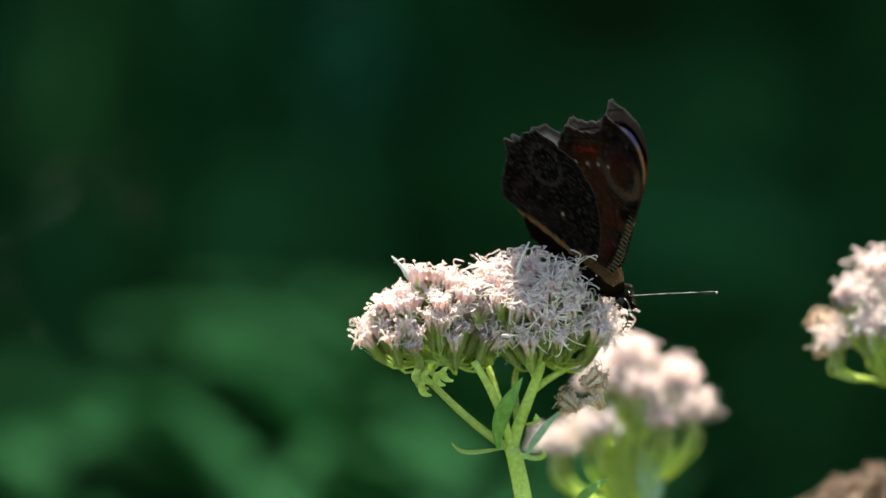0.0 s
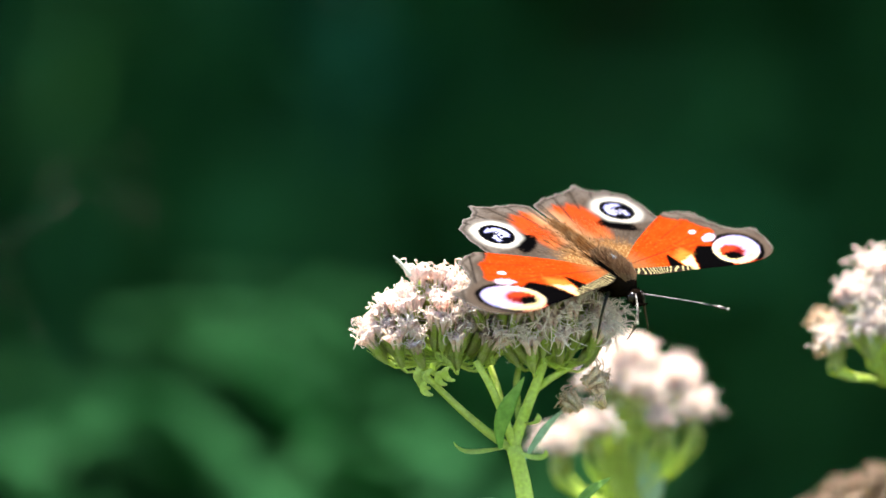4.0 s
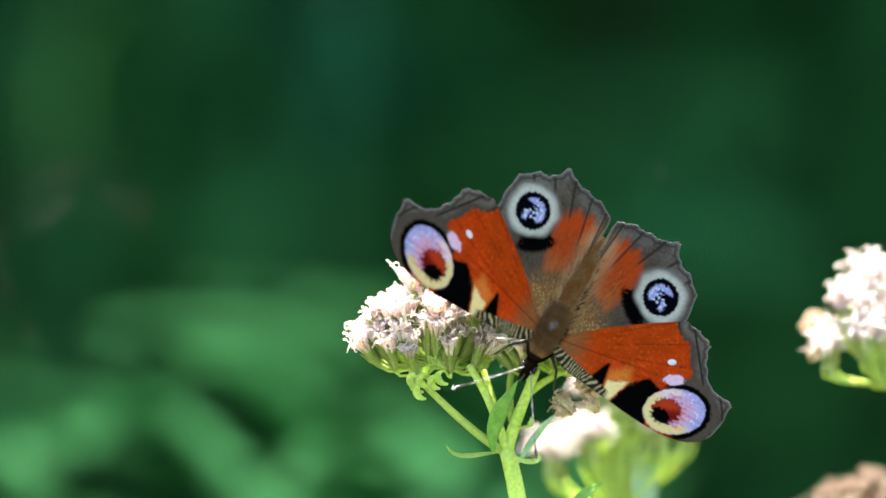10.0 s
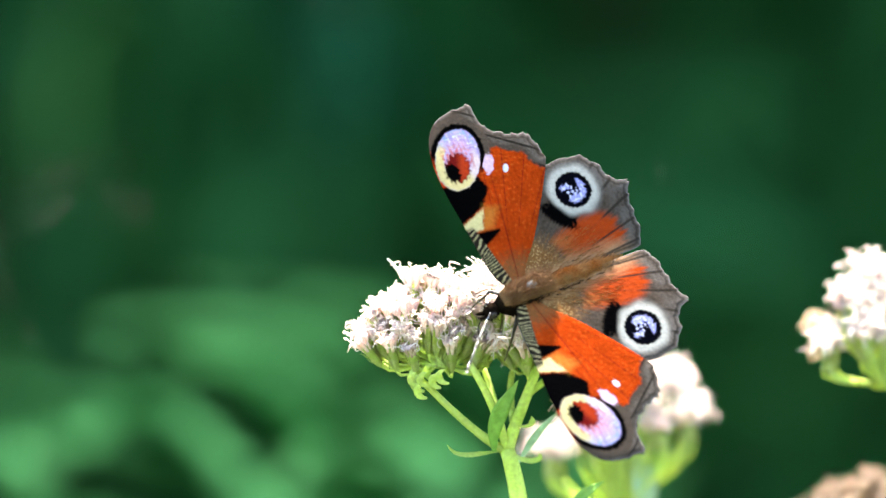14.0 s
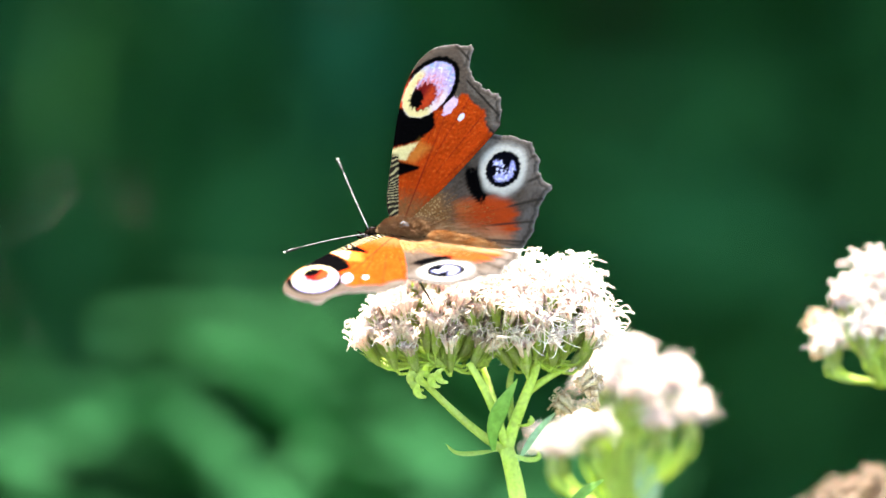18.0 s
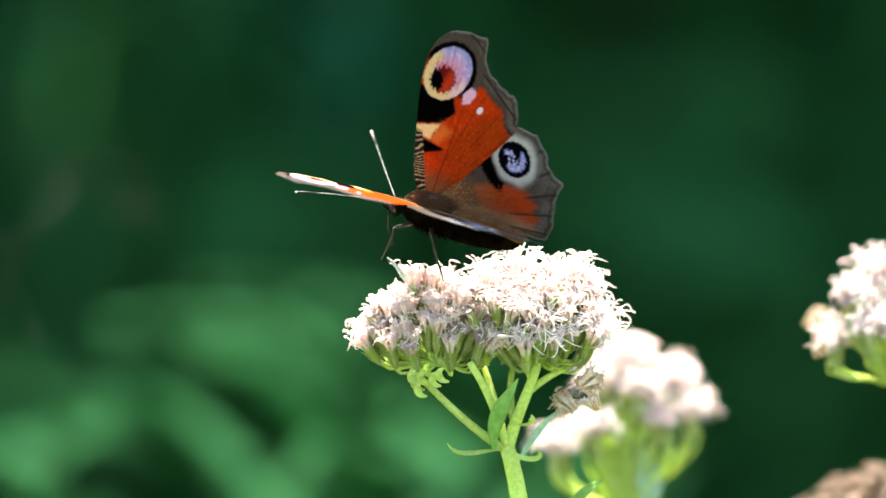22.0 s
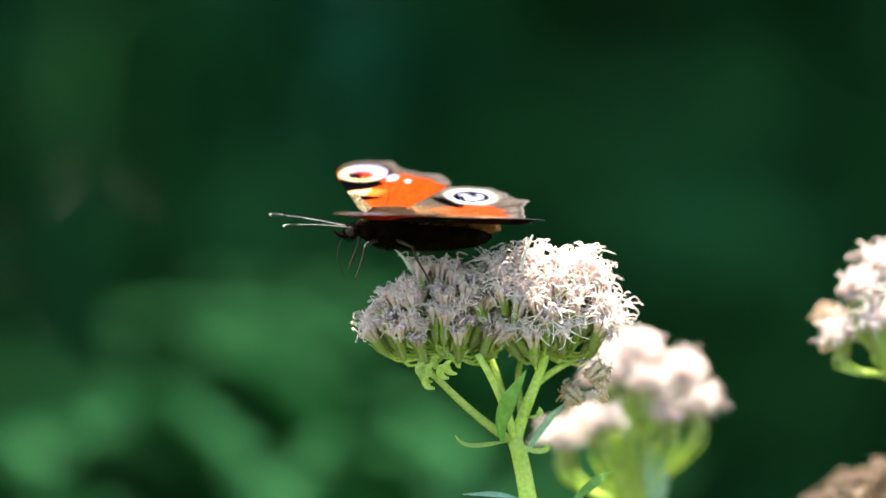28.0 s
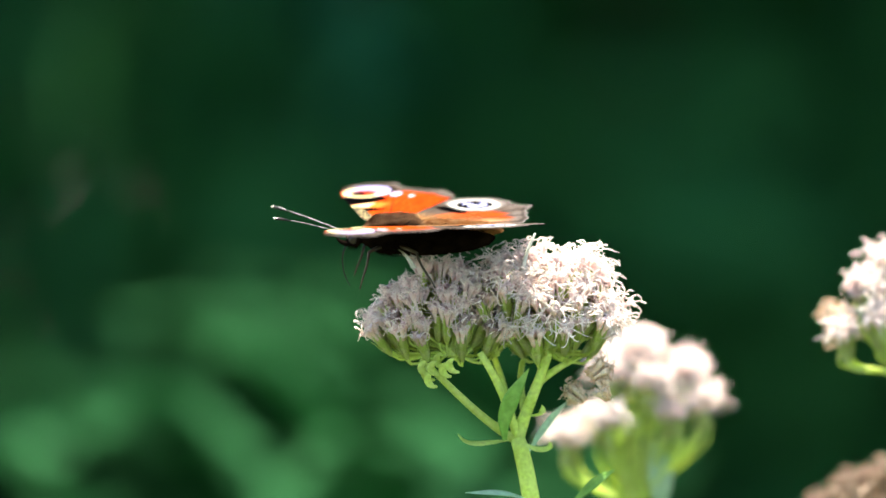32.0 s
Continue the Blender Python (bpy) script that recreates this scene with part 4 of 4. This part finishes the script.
s = Shape().ball((0.3, 0, -0.1), (4.8, 2.7, 2.6), 16, 12)
part("thorax", s.mesh("thorax", M_BODY), butterfly)
s = Shape()
furred(s, ((-4.2, 2.4), (4.6, 2.4)), 2600, 1.5, 1, -1.2, 0.85, math.pi - 0.85)
s.v = [p + Vector((0, 0, -0.1)) for p in s.v]
part("thorax_fur", s.mesh("thorax_fur", M_FUR), butterfly, "golden brown fur")
s = Shape().tube([(-3, 0, 0), (-5, 0, 0), (-8, 0, 0), (-11, 0, 0), (-14, 0, 0), (-16.5, 0, 0), (-17.5, 0, 0)], [1.6, 2.0, 2.0, 1.8, 1.5, 0.9, 0.2], 14)
s.v = [Vector((p.x, p.y, p.z * 1.3 - 1.1)) for p in s.v]
part("abdomen", s.mesh("abdomen", M_BODY), butterfly)
s = Shape()
furred(s, ((-17.0, 1.2), (-3.0, 2.0)), 3600, 1.6, 2, -2.2, 0.85, math.pi - 0.85)
s.v = [Vector((p.x, p.y, p.z * 1.2 - 0.9)) for p in s.v]
part("abdomen_fur", s.mesh("abdomen_fur", M_DOWN), butterfly, "brown fur along the abdomen")
# Dark belly fur; up the sides its black stands in for shade.
s = Shape()
furred(s, ((-15.0, 1.6), (4.0, 2.6)), 2400, 1.2, 4, -0.8, math.pi - 0.7, 2 * math.pi + 0.7)
s.v = [Vector((p.x, p.y, p.z * 1.1 - 0.3)) for p in s.v]
part("belly_fur", s.mesh("belly_fur", M_BODY), butterfly, "blackish fur under the body, carried up its sides as painted shade")
part("bald_patch", Shape().ball((-1.2, 0, 2.75), (1.15, 0.8, 0.4), 10, 6).mesh("bald_patch", M_SPOT), butterfly, "small bare pale spot")
s = Shape().ball((5.6, 0, -0.8), (1.4, 1.35, 1.25), 12, 9)
part("head", s.mesh("head", M_BODY), butterfly)
s = Shape()
furred(s, ((4.6, 1.1), (6.8, 0.8)), 160, 0.9, 3, 0.4)
s.v = [p + Vector((0, 0, -0.9)) for p in s.v]
part("head_fur", s.mesh("head_fur", M_BODY), butterfly)
ANT = {}
for k in (1, -1):
    part("eye", Shape().ball((5.9, 1.0 * k, -0.65), (0.8, 0.55, 0.85), 10, 8).mesh("eye", M_EYE), butterfly)
    s = Shape().tube(curve((6.4, 0.45 * k, -1.4), (7.2, 0.5 * k, -1.6), (7.9, 0.45 * k, -1.2), (8.5, 0.35 * k, -0.6), 5), [0.3, 0.38, 0.36, 0.28, 0.2, 0.08], 6)
    part("palp", s.mesh("palp", M_BODY), butterfly)
    tip = Vector((18.4, 10.4 * k, 4.0))
    pts = curve((6.3, 0.6 * k, 0.0), (10.0, 3.3 * k, 1.4), (14.4, 7.0 * k, 3.2), tip, 14)
    s = Shape().tube(pts[:12], [0.10 - 0.003 * i for i in range(12)], 6)
    antenna = ANT[k] = part("antenna", s.mesh("antenna", M_ANT), butterfly)
    s = Shape().tube(pts[11:], [0.068, 0.16, 0.25, 0.18], 7)
    part("club", s.mesh("club", M_BLACK), antenna)
    part("club_tip", Shape().ball(tip, (0.22, 0.22, 0.22), 7, 5).mesh("club_tip", M_TIP), antenna)
    for x, knee, foot in ((1.2, (3.6, 4.2, -2.2), (5.2, 5.6, -8.0)), (-1.6, (-4.2, 4.6, -2.4), (-7.0, 6.2, -8.0))):
        s = Shape()
        s.tube([(x, 1.0 * k, -1.8), (knee[0] * 0.6, knee[1] * 0.6 * k, -1.9), (knee[0], knee[1] * k, knee[2])], [0.40, 0.34, 0.26], 6)
        s.tube(curve((knee[0], knee[1] * k, knee[2]), (knee[0] * 1.05, knee[1] * 1.1 * k, -4.5), (foot[0] * 0.95, foot[1] * 0.95 * k, -6.5), (foot[0], foot[1] * k, foot[2]), 6), [0.25, 0.23, 0.21, 0.19, 0.17, 0.14, 0.11], 6)
        part("leg", s.mesh("leg", M_LEG), butterfly)
s = Shape().tube(curve((6.8, 0, -1.6), (8.0, 0, -3.2), (7.8, 0, -6.0), (6.4, 0, -8.5), 8), [0.13, 0.12, 0.12, 0.11, 0.11, 0.1, 0.1, 0.09, 0.07], 6)
part("proboscis", s.mesh("proboscis", M_BLACK), butterfly)

# ---- hover fly ----
hoverfly = thing("hoverfly", spot(-90, 10, 8), "small tan and yellow hoverfly with smoky wings in flight", "insect")
part("thorax", Shape().ball((1.2, 0, 0), (2.0, 1.6, 1.6), 12, 9).mesh("thorax", M_COLLAR), hoverfly)
part("head", Shape().ball((3.6, 0, 0.1), (1.0, 1.4, 1.2), 10, 8).mesh("head", M_FACE), hoverfly)
for i in range(6):
    a, b = -0.4 - i * 1.1, -0.4 - (i + 1) * 1.1
    r = (1.3, 1.65, 1.75, 1.65, 1.35, 0.9, 0.25)
    s = Shape().tube([(a, 0, -0.1 * i), ((a + b) / 2, 0, -0.1 * i - 0.05), (b, 0, -0.1 * i - 0.1)], [r[i], (r[i] + r[i + 1]) / 2 + 0.08, r[i + 1]], 12)
    part("segment", s.mesh("segment", M_BAND if i in (1, 3) else M_STRIPE), hoverfly)
FLAPS = {}
for k in (1, -1):
    s = Shape().blade(curve((0, 0, 0), (-0.6, 3 * k, 0), (-1.4, 6.5 * k, 0), (-2.0, 9.0 * k, 0), 8), [0.6, 1.6, 2.4, 2.9, 3.0, 2.8, 2.4, 1.6, 0.3], (0, 0, 1), 0.0, 0.03)
    FLAPS[k] = part("wing", s.mesh("wing", M_CLEAR), hoverfly)
    for x in (2.0, 0.9, -0.2):
        s = Shape().tube([(x, 0.8 * k, -1.2), (x - 0.2, 1.6 * k, -1.6), (x - 1.2, 1.7 * k, -2.5), (x - 1.9, 1.5 * k, -2.9)], [0.12, 0.10, 0.08, 0.05], 5)
        part("leg", s.mesh("leg", M_STRIPE), hoverfly)


# ---- what moves ----
def perch(x, y, z, rx, ry, rz):
    p = spot(x, y, z)
    return pose(p.x, p.y, p.z, rx, ry, rz)


def hinge(side, lift, sweep):
    """A wing's turn about its root: lifted from flat, and swept forward."""
    return pose(0, side * 1.0 * MM, 1.2 * MM, side * lift) @ pose(0, -side * 1.0 * MM, 0) @ Matrix.Translation((0, side * MM, 0)) @ pose(0, 0, 0, 0, 0, -side * sweep) @ Matrix.Translation((0, -side * MM, 0))


def feeler(k, way):
    """An antenna's turn about its foot, so that its tip points along way."""
    foot = Vector((6.3, 0.6 * k, 0)) * MM
    turn = Vector((12.1, 9.8 * k, 4.0)).rotation_difference(way)
    return Matrix.Translation(foot) @ turn.to_matrix().to_4x4() @ Matrix.Translation(-foot)


def motions():
    walk(hemp, [(t, pose(0, 0, 1.2) @ m) for t, m in [
        (0, pose(0.00000, 0, -0.00000)), (0.5, pose(0.00015, 0, -0.00000)), (1, pose(0.00007, 0, 0.00007)),
        (1.5, pose(0.00022, 0, 0.00000)), (2, pose(0.00014, 0, 0.00000)), (2.5, pose(0.00021, 0, 0.00014)),
        (3, pose(0.00014, 0, 0.00006)), (3.5, pose(0.00028, 0, -0.00000)), (5.5, pose(0.00001, 0, -0.00006)),
        (6, pose(0.00015, 0, 0.00014)), (6.5, pose(0.00029, 0, 0.00014)), (7, pose(0.00021, 0, 0.00000)),
        (7.5, pose(0.00007, 0, -0.00000)), (8, pose(0.00007, 0, -0.00000)), (8.5, pose(0.00022, 0, 0.00007)),
        (9, pose(0.00001, 0, -0.00006)), (9.5, pose(0.00001, 0, -0.00006)), (10, pose(0.00008, 0, -0.00006)),
        (10.5, pose(-0.00013, 0, -0.00021)), (11, pose(0.00007, 0, -0.00021)), (11.5, pose(0.00008, 0, -0.00021)),
        (12, pose(0.00007, 0, -0.00007)), (12.5, pose(-0.00013, 0, -0.00021)), (13, pose(0.00000, 0, -0.00014)),
        (13.5, pose(-0.00013, 0, -0.00006)), (14, pose(0.00022, 0, 0.00007)), (14.5, pose(0.00000, 0, -0.00021)),
        (16.5, pose(-0.00014, 0, -0.00021)), (17, pose(-0.00021, 0, -0.00014)), (17.5, pose(-0.00028, 0, -0.00014)),
        (18, pose(-0.00034, 0, -0.00006)), (18.5, pose(-0.00042, 0, -0.00007)), (19, pose(-0.00078, 0, -0.00020)),
        (19.5, pose(-0.00028, 0, 0.00000)), (20, pose(-0.00013, 0, 0.00000)), (20.5, pose(-0.00027, 0, -0.00035)),
        (21, pose(-0.00042, 0, -0.00028)), (21.5, pose(-0.00049, 0, -0.00014)), (22, pose(-0.00056, 0, -0.00028)),
        (22.5, pose(-0.00063, 0, -0.00035)), (23, pose(0.00000, 0, -0.00028)), (23.5, pose(-0.00013, 0, 0.00000)),
        (24, pose(-0.00055, 0, -0.00029)), (24.5, pose(-0.00049, 0, -0.00013)), (25, pose(-0.00042, 0, 0.00000)),
        (25.5, pose(0.00043, 0, 0.00014)), (27.5, pose(-0.00049, 0, 0.00018)), (28, pose(-0.00034, 0, 0.00018)),
        (28.5, pose(-0.00049, 0, 0.00004)), (29, pose(-0.00048, 0, 0.00018)), (29.5, pose(-0.00048, 0, 0.00019)),
        (30, pose(-0.00048, 0, 0.00018)), (30.5, pose(-0.00063, 0, 0.00004)), (31, pose(-0.00063, 0, 0.00003)),
        (31.5, pose(-0.00049, 0, 0.00004)), (32, pose(-0.00063, 0, 0.00003)),
    ]])
    walk(butterfly, [
        (0, perch(25.68, -1.37, -4.16, 31.1, 36.0, -31.3)), (1, perch(26.14, -1.67, -4.47, 30.4, 36.0, -31.0)),
        (1.3, perch(26.14, -1.67, -4.47, 30.4, 36.0, -31.0)), (1.5, perch(26.54, -8.53, -4.20, 19.9, 31.6, -36.2)),
        (1.7, perch(26.96, -8.64, -4.35, 15.2, 29.5, -40.0)), (2, perch(27.39, -8.75, -4.49, 10.5, 27.3, -43.9)),
        (3, perch(27.64, -9.07, -4.53, 7.9, 28.0, -45.1)), (5.5, perch(28.11, -9.82, -4.25, 9.6, 28.3, -46.6)),
        (6, perch(29.38, -10.05, -6.14, 10.1, 35.1, -38.2)), (6.7, perch(29.69, -10.69, -8.01, 7.5, 38.9, -43.2)),
        (7, perch(28.25, -11.01, -10.14, 10.7, 59.7, -31.5)), (7.2, perch(29.23, -11.22, -10.26, 0.1, 45.4, -54.9)),
        (7.5, perch(27.06, -11.52, -12.06, -7.8, 51.0, -64.4)), (8, perch(24.75, -12.00, -12.04, -19.0, 58.7, -81.6)),
        (9, perch(21.50, -15.07, -13.24, -35.6, 59.1, -106.3)), (9.5, perch(18.56, -14.98, -13.80, -37.1, 47.0, -117.8)),
        (10, perch(17.70, -15.01, -13.49, -67.6, 56.6, -152.9)), (11, perch(16.01, -15.01, -12.58, -64.3, 51.7, -157.2)),
        (12, perch(15.09, -15.03, -11.25, -66.6, 46.0, -166.4)), (13, perch(14.13, -15.01, -9.27, -59.3, 34.7, -161.9)),
        (14, perch(13.82, -15.03, -7.16, -54.3, 19.3, -158.2)), (14.5, perch(8.42, -14.68, -6.05, -47.0, 17.9, -152.9)),
        (16.5, perch(-2.73, -13.37, -6.43, -54.0, 17.8, 169.4)), (17, perch(-2.32, -13.04, -6.04, -58.1, 13.7, 162.5)),
        (17.5, perch(-6.67, -10.49, -2.13, -41.4, 3.0, 145.0)), (18, perch(-6.28, -8.05, 2.18, -39.5, -7.9, 153.0)),
        (18.5, perch(-5.58, -7.23, 2.29, -35.8, -6.7, 141.6)), (18.9, perch(-5.90, -6.62, 1.75, -35.1, -5.4, 144.6)),
        (19, perch(-6.85, -6.51, 1.47, -33.7, -4.0, 138.3)), (19.2, perch(-6.30, -6.17, 3.24, -29.7, -10.2, 133.8)),
        (19.5, perch(-5.86, -5.75, 3.70, -27.9, -12.8, 136.0)), (19.7, perch(-7.81, -5.45, 3.75, -26.5, -11.2, 143.2)),
        (20, perch(-6.96, -5.09, 3.35, -30.4, -7.6, 142.2)), (20.3, perch(-7.05, -4.95, 3.78, -25.4, -9.7, 138.9)),
        (20.5, perch(-5.47, -4.94, 3.33, -20.6, -11.5, 133.8)), (21, perch(-6.59, -4.88, 2.99, -26.5, -9.6, 148.4)),
        (21.5, perch(-6.51, -4.68, 2.65, -17.1, -2.7, 140.4)), (22, perch(-2.50, -4.58, 6.08, -26.9, -15.5, 151.9)),
        (22.3, perch(-4.17, -4.60, 4.10, -8.6, -2.2, 134.5)), (22.5, perch(-4.81, -4.48, 3.07, -11.7, -1.9, 132.7)),
        (22.7, perch(-3.03, -4.45, 4.98, -25.9, 4.4, 144.0)), (22.9, perch(-3.39, -4.46, 4.09, -14.1, -7.6, 134.5)),
        (23, perch(-2.92, -4.17, 6.26, -18.5, -3.7, 150.6)), (23.2, perch(-4.30, -4.33, 4.16, -13.7, 6.1, 129.2)),
        (23.5, perch(-5.93, -4.28, 2.56, -13.0, 3.6, 132.0)), (23.7, perch(-1.27, -4.33, 4.47, -11.0, -4.4, 135.4)),
        (24, perch(-2.91, -4.31, 3.88, -10.0, -7.8, 135.0)), (24.3, perch(-5.63, -4.13, 3.10, -11.6, -9.3, 147.2)),
        (24.5, perch(-6.38, -4.04, 1.33, -16.0, 1.4, 144.2)), (24.7, perch(-6.03, -4.05, 1.10, -37.8, 4.4, 162.1)),
        (25, perch(-9.21, -4.09, 2.92, -18.4, -2.6, 174.4)), (25.5, perch(-9.40, -4.04, 2.50, -16.4, -2.0, 168.0)),
        (27.5, perch(-11.54, -3.99, 2.84, -10.0, 2.1, -176.2)), (28, perch(-10.30, -3.84, 2.55, -10.1, -1.3, -173.6)),
        (28.5, perch(-11.54, -4.00, 1.18, -11.5, 4.5, -171.8)), (28.8, perch(-8.87, -3.98, 3.54, -5.4, 6.4, -160.7)),
        (29, perch(-11.01, -4.05, 2.27, -8.9, 0.7, -172.1)), (29.2, perch(-11.43, -4.00, 1.22, -10.9, 3.8, -168.8)),
        (30, perch(-10.68, -4.02, 1.73, -10.0, 0.7, -173.7)), (31, perch(-10.31, -4.01, 1.20, -10.4, 0.9, -175.0)),
        (32, perch(-10.50, -3.75, 1.12, -11.0, 1.3, -174.8)),
    ])
    for side, rows in ((1, [
        (0, 88, -4), (1, 88, -4), (1.3, 88, -4), (1.5, 55, 0), (1.7, 22, 5), (2, 10, 7), (3, 8, 6), (5.5, -2, 6),
        (6, 1, 5), (6.7, 12, 3), (7, 32, -5), (7.2, 27, 5), (7.5, 13, 6), (8, 11, -1), (9, 4, 2), (9.5, 25, 5),
        (10, -9, -1), (11, 14, 2), (12, -10, 2), (13, -10, -0), (14, -8, 1), (14.5, -10, 8), (16.5, 1, 6), (17, 12, 4),
        (17.5, 24, 2), (18, 21, 6), (18.5, -2, 0), (18.9, 4, 5), (19, 69, 3), (19.2, 24, 1), (19.5, 19, 4), (19.7, 61, 9),
        (20, 6, 9), (20.3, 60, 5), (20.5, 15, 5), (21, 28, 13), (21.5, 33, 0), (22, 32, 24), (22.3, 20, 20), (22.5, 54, 3),
        (22.7, 79, 1), (22.9, 26, 18), (23, 20, 31), (23.2, 70, -7), (23.5, 43, -0), (23.7, 24, 20), (24, 55, 9), (24.3, 18, 6),
        (24.5, 56, 4), (24.7, 59, 17), (25, 22, 20), (25.5, 22, 19), (27.5, 21, 16), (28, 13, 17), (28.5, 12, 18), (28.8, 30, 34),
        (29, 17, 18), (29.2, 12, 18), (30, 10, 20), (31, 10, 20), (32, 10, 20),
    ]), (-1, [
        (0, 91, 0), (1, 91, 0), (1.3, 91, 0), (1.5, 66, 0), (1.7, 14, 5), (2, 5, 8), (3, 2, 7), (5.5, -2, 7),
        (6, 2, 8), (6.7, 20, 12), (7, 65, 2), (7.2, 36, 3), (7.5, 25, 8), (8, 36, 5), (9, 23, 4), (9.5, 51, 10),
        (10, 20, 3), (11, 47, 4), (12, -3, 1), (13, 5, 1), (14, 17, 2), (14.5, 15, 9), (16.5, 12, 9), (17, 52, 4),
        (17.5, 31, 10), (18, 35, 4), (18.5, 18, 11), (18.9, 22, 10), (19, 88, -2), (19.2, 35, 12), (19.5, 37, 13), (19.7, 89, 2),
        (20, 26, 12), (20.3, 88, -4), (20.5, 44, 9), (21, 45, 4), (21.5, 46, 9), (22, 83, -4), (22.3, 24, 16), (22.5, 60, 12),
        (22.7, 90, -10), (22.9, 39, 19), (23, 5, 3), (23.2, 60, 12), (23.5, 50, 14), (23.7, 35, 10), (24, 78, 2), (24.3, 18, 10),
        (24.5, 70, 16), (24.7, 90, 0), (25, 20, 7), (25.5, 26, 9), (27.5, 20, 7), (28, 9, 4), (28.5, 6, 2), (28.8, 29, 3),
        (29, 14, 4), (29.2, 7, 3), (30, 4, 5), (31, 3, 5), (32, 3, 4),
    ])):
        walk(WINGS[side, "fore"], [(t, hinge(side, lift, sweep)) for t, lift, sweep in rows])
        walk(WINGS[side, "hind"], [(t, hinge(side, lift, 0)) for t, lift, sweep in rows])
    for k, rows in ((1, [
        (0, 0.79, 0.33, 0.52), (1, 0.78, 0.28, 0.56), (2, 0.91, 0.33, 0.24), (3, 0.92, 0.31, 0.24), (6, 0.89, 0.32, 0.34), (9, 0.93, 0.33, 0.16),
        (11, 0.69, 0.62, 0.38), (13, 0.72, 0.61, 0.32), (14, 0.68, 0.68, 0.28), (17, 0.68, 0.71, 0.17), (18, 0.44, 0.83, 0.36), (19, 0.94, 0.17, 0.30),
        (20, 0.35, 0.79, 0.50), (21, 0.48, 0.69, 0.54), (22, 0.74, 0.64, 0.21), (24, 0.60, 0.75, 0.30), (25, 0.76, 0.65, -0.03), (28, 0.71, 0.70, 0.12),
        (29, 0.73, 0.69, -0.01), (30, 0.74, 0.62, 0.27), (32, 0.80, 0.52, 0.29),
    ]), (-1, [
        (0, 0.50, -0.60, 0.63), (1, 0.47, -0.63, 0.62), (2, 0.74, -0.64, 0.20), (3, 0.74, -0.66, 0.17), (9, 0.71, -0.65, 0.28), (11, 0.63, -0.35, 0.69),
        (13, 0.63, -0.34, 0.70), (14, 0.68, -0.24, 0.70), (17, 0.83, -0.49, 0.29), (18, 0.66, -0.71, 0.23), (20, 0.69, -0.62, 0.38), (21, 0.58, -0.65, 0.49),
        (22, 0.71, -0.66, 0.25), (23, 0.42, -0.90, -0.07), (25, 0.68, -0.73, 0.0), (28, 0.72, -0.70, -0.02), (29, 0.69, -0.71, -0.12), (30, 0.70, -0.69, 0.18),
        (32, 0.73, -0.66, 0.17),
    ])):
        walk(ANT[k], [(t, feeler(k, Vector((x, y, z)))) for t, x, y, z in rows])
    walk(hoverfly, [
        (0, perch(-95.6, 6, 5.6, 0, -10, 215)), (18.2, perch(-87.3, 6, 7.5, 0, -10, 200)), (18.5, perch(-58.3, 6, 5.5, 0, -10, 200)),
        (18.7, perch(-43.5, 6, 3.5, 0, -10, 200)), (18.9, perch(-28.1, 6, -4.5, 0, -10, 200)), (19, perch(-27.2, 6, -6.4, 0, -10, 215)),
        (19.1, perch(-37.3, 6, 13.0, 0, -10, 215)), (19.2, perch(-50.1, 6, 34.0, 0, -10, 215)), (19.35, perch(-54.0, 6, 29.7, 0, -10, 200)),
        (19.5, perch(-53.9, 6, 21.6, 0, -10, 200)), (19.7, perch(-51.2, 6, 16.3, 0, -10, 200)), (20, perch(-38.7, 6, 5.1, 0, -10, 200)),
        (20.2, perch(-40.1, 6, -23.9, 0, -10, 215)), (20.5, perch(-41.0, 6, -38.7, 0, -10, 215)), (20.7, perch(1.5, 6, -56.3, 0, -10, 200)),
        (20.85, perch(58.8, 6, -23.9, 0, -10, 215)), (21, perch(74.0, 6, 26.0, 0, -10, 215)), (21.3, perch(103.2, 6, 59.3, 0, -10, 200)),
        (32, perch(130.9, 6, 68.5, 0, -10, 200)),
    ])
    for k in (1, -1):
        walk(FLAPS[k], [(0.0, pose(0.001, k * 0.0009, 0.0009, 20 * k)), (18.3, pose(0.001, k * 0.0009, 0.0009, 20 * k))] + [
            (18.4 + i * 0.1, pose(0.001, k * 0.0009, 0.0009, (62 if i % 2 else 25) * k, 0, 12 * k)) for i in range(30)] + [(32.0, pose(0.001, k * 0.0009, 0.0009, 20 * k))])


motions()
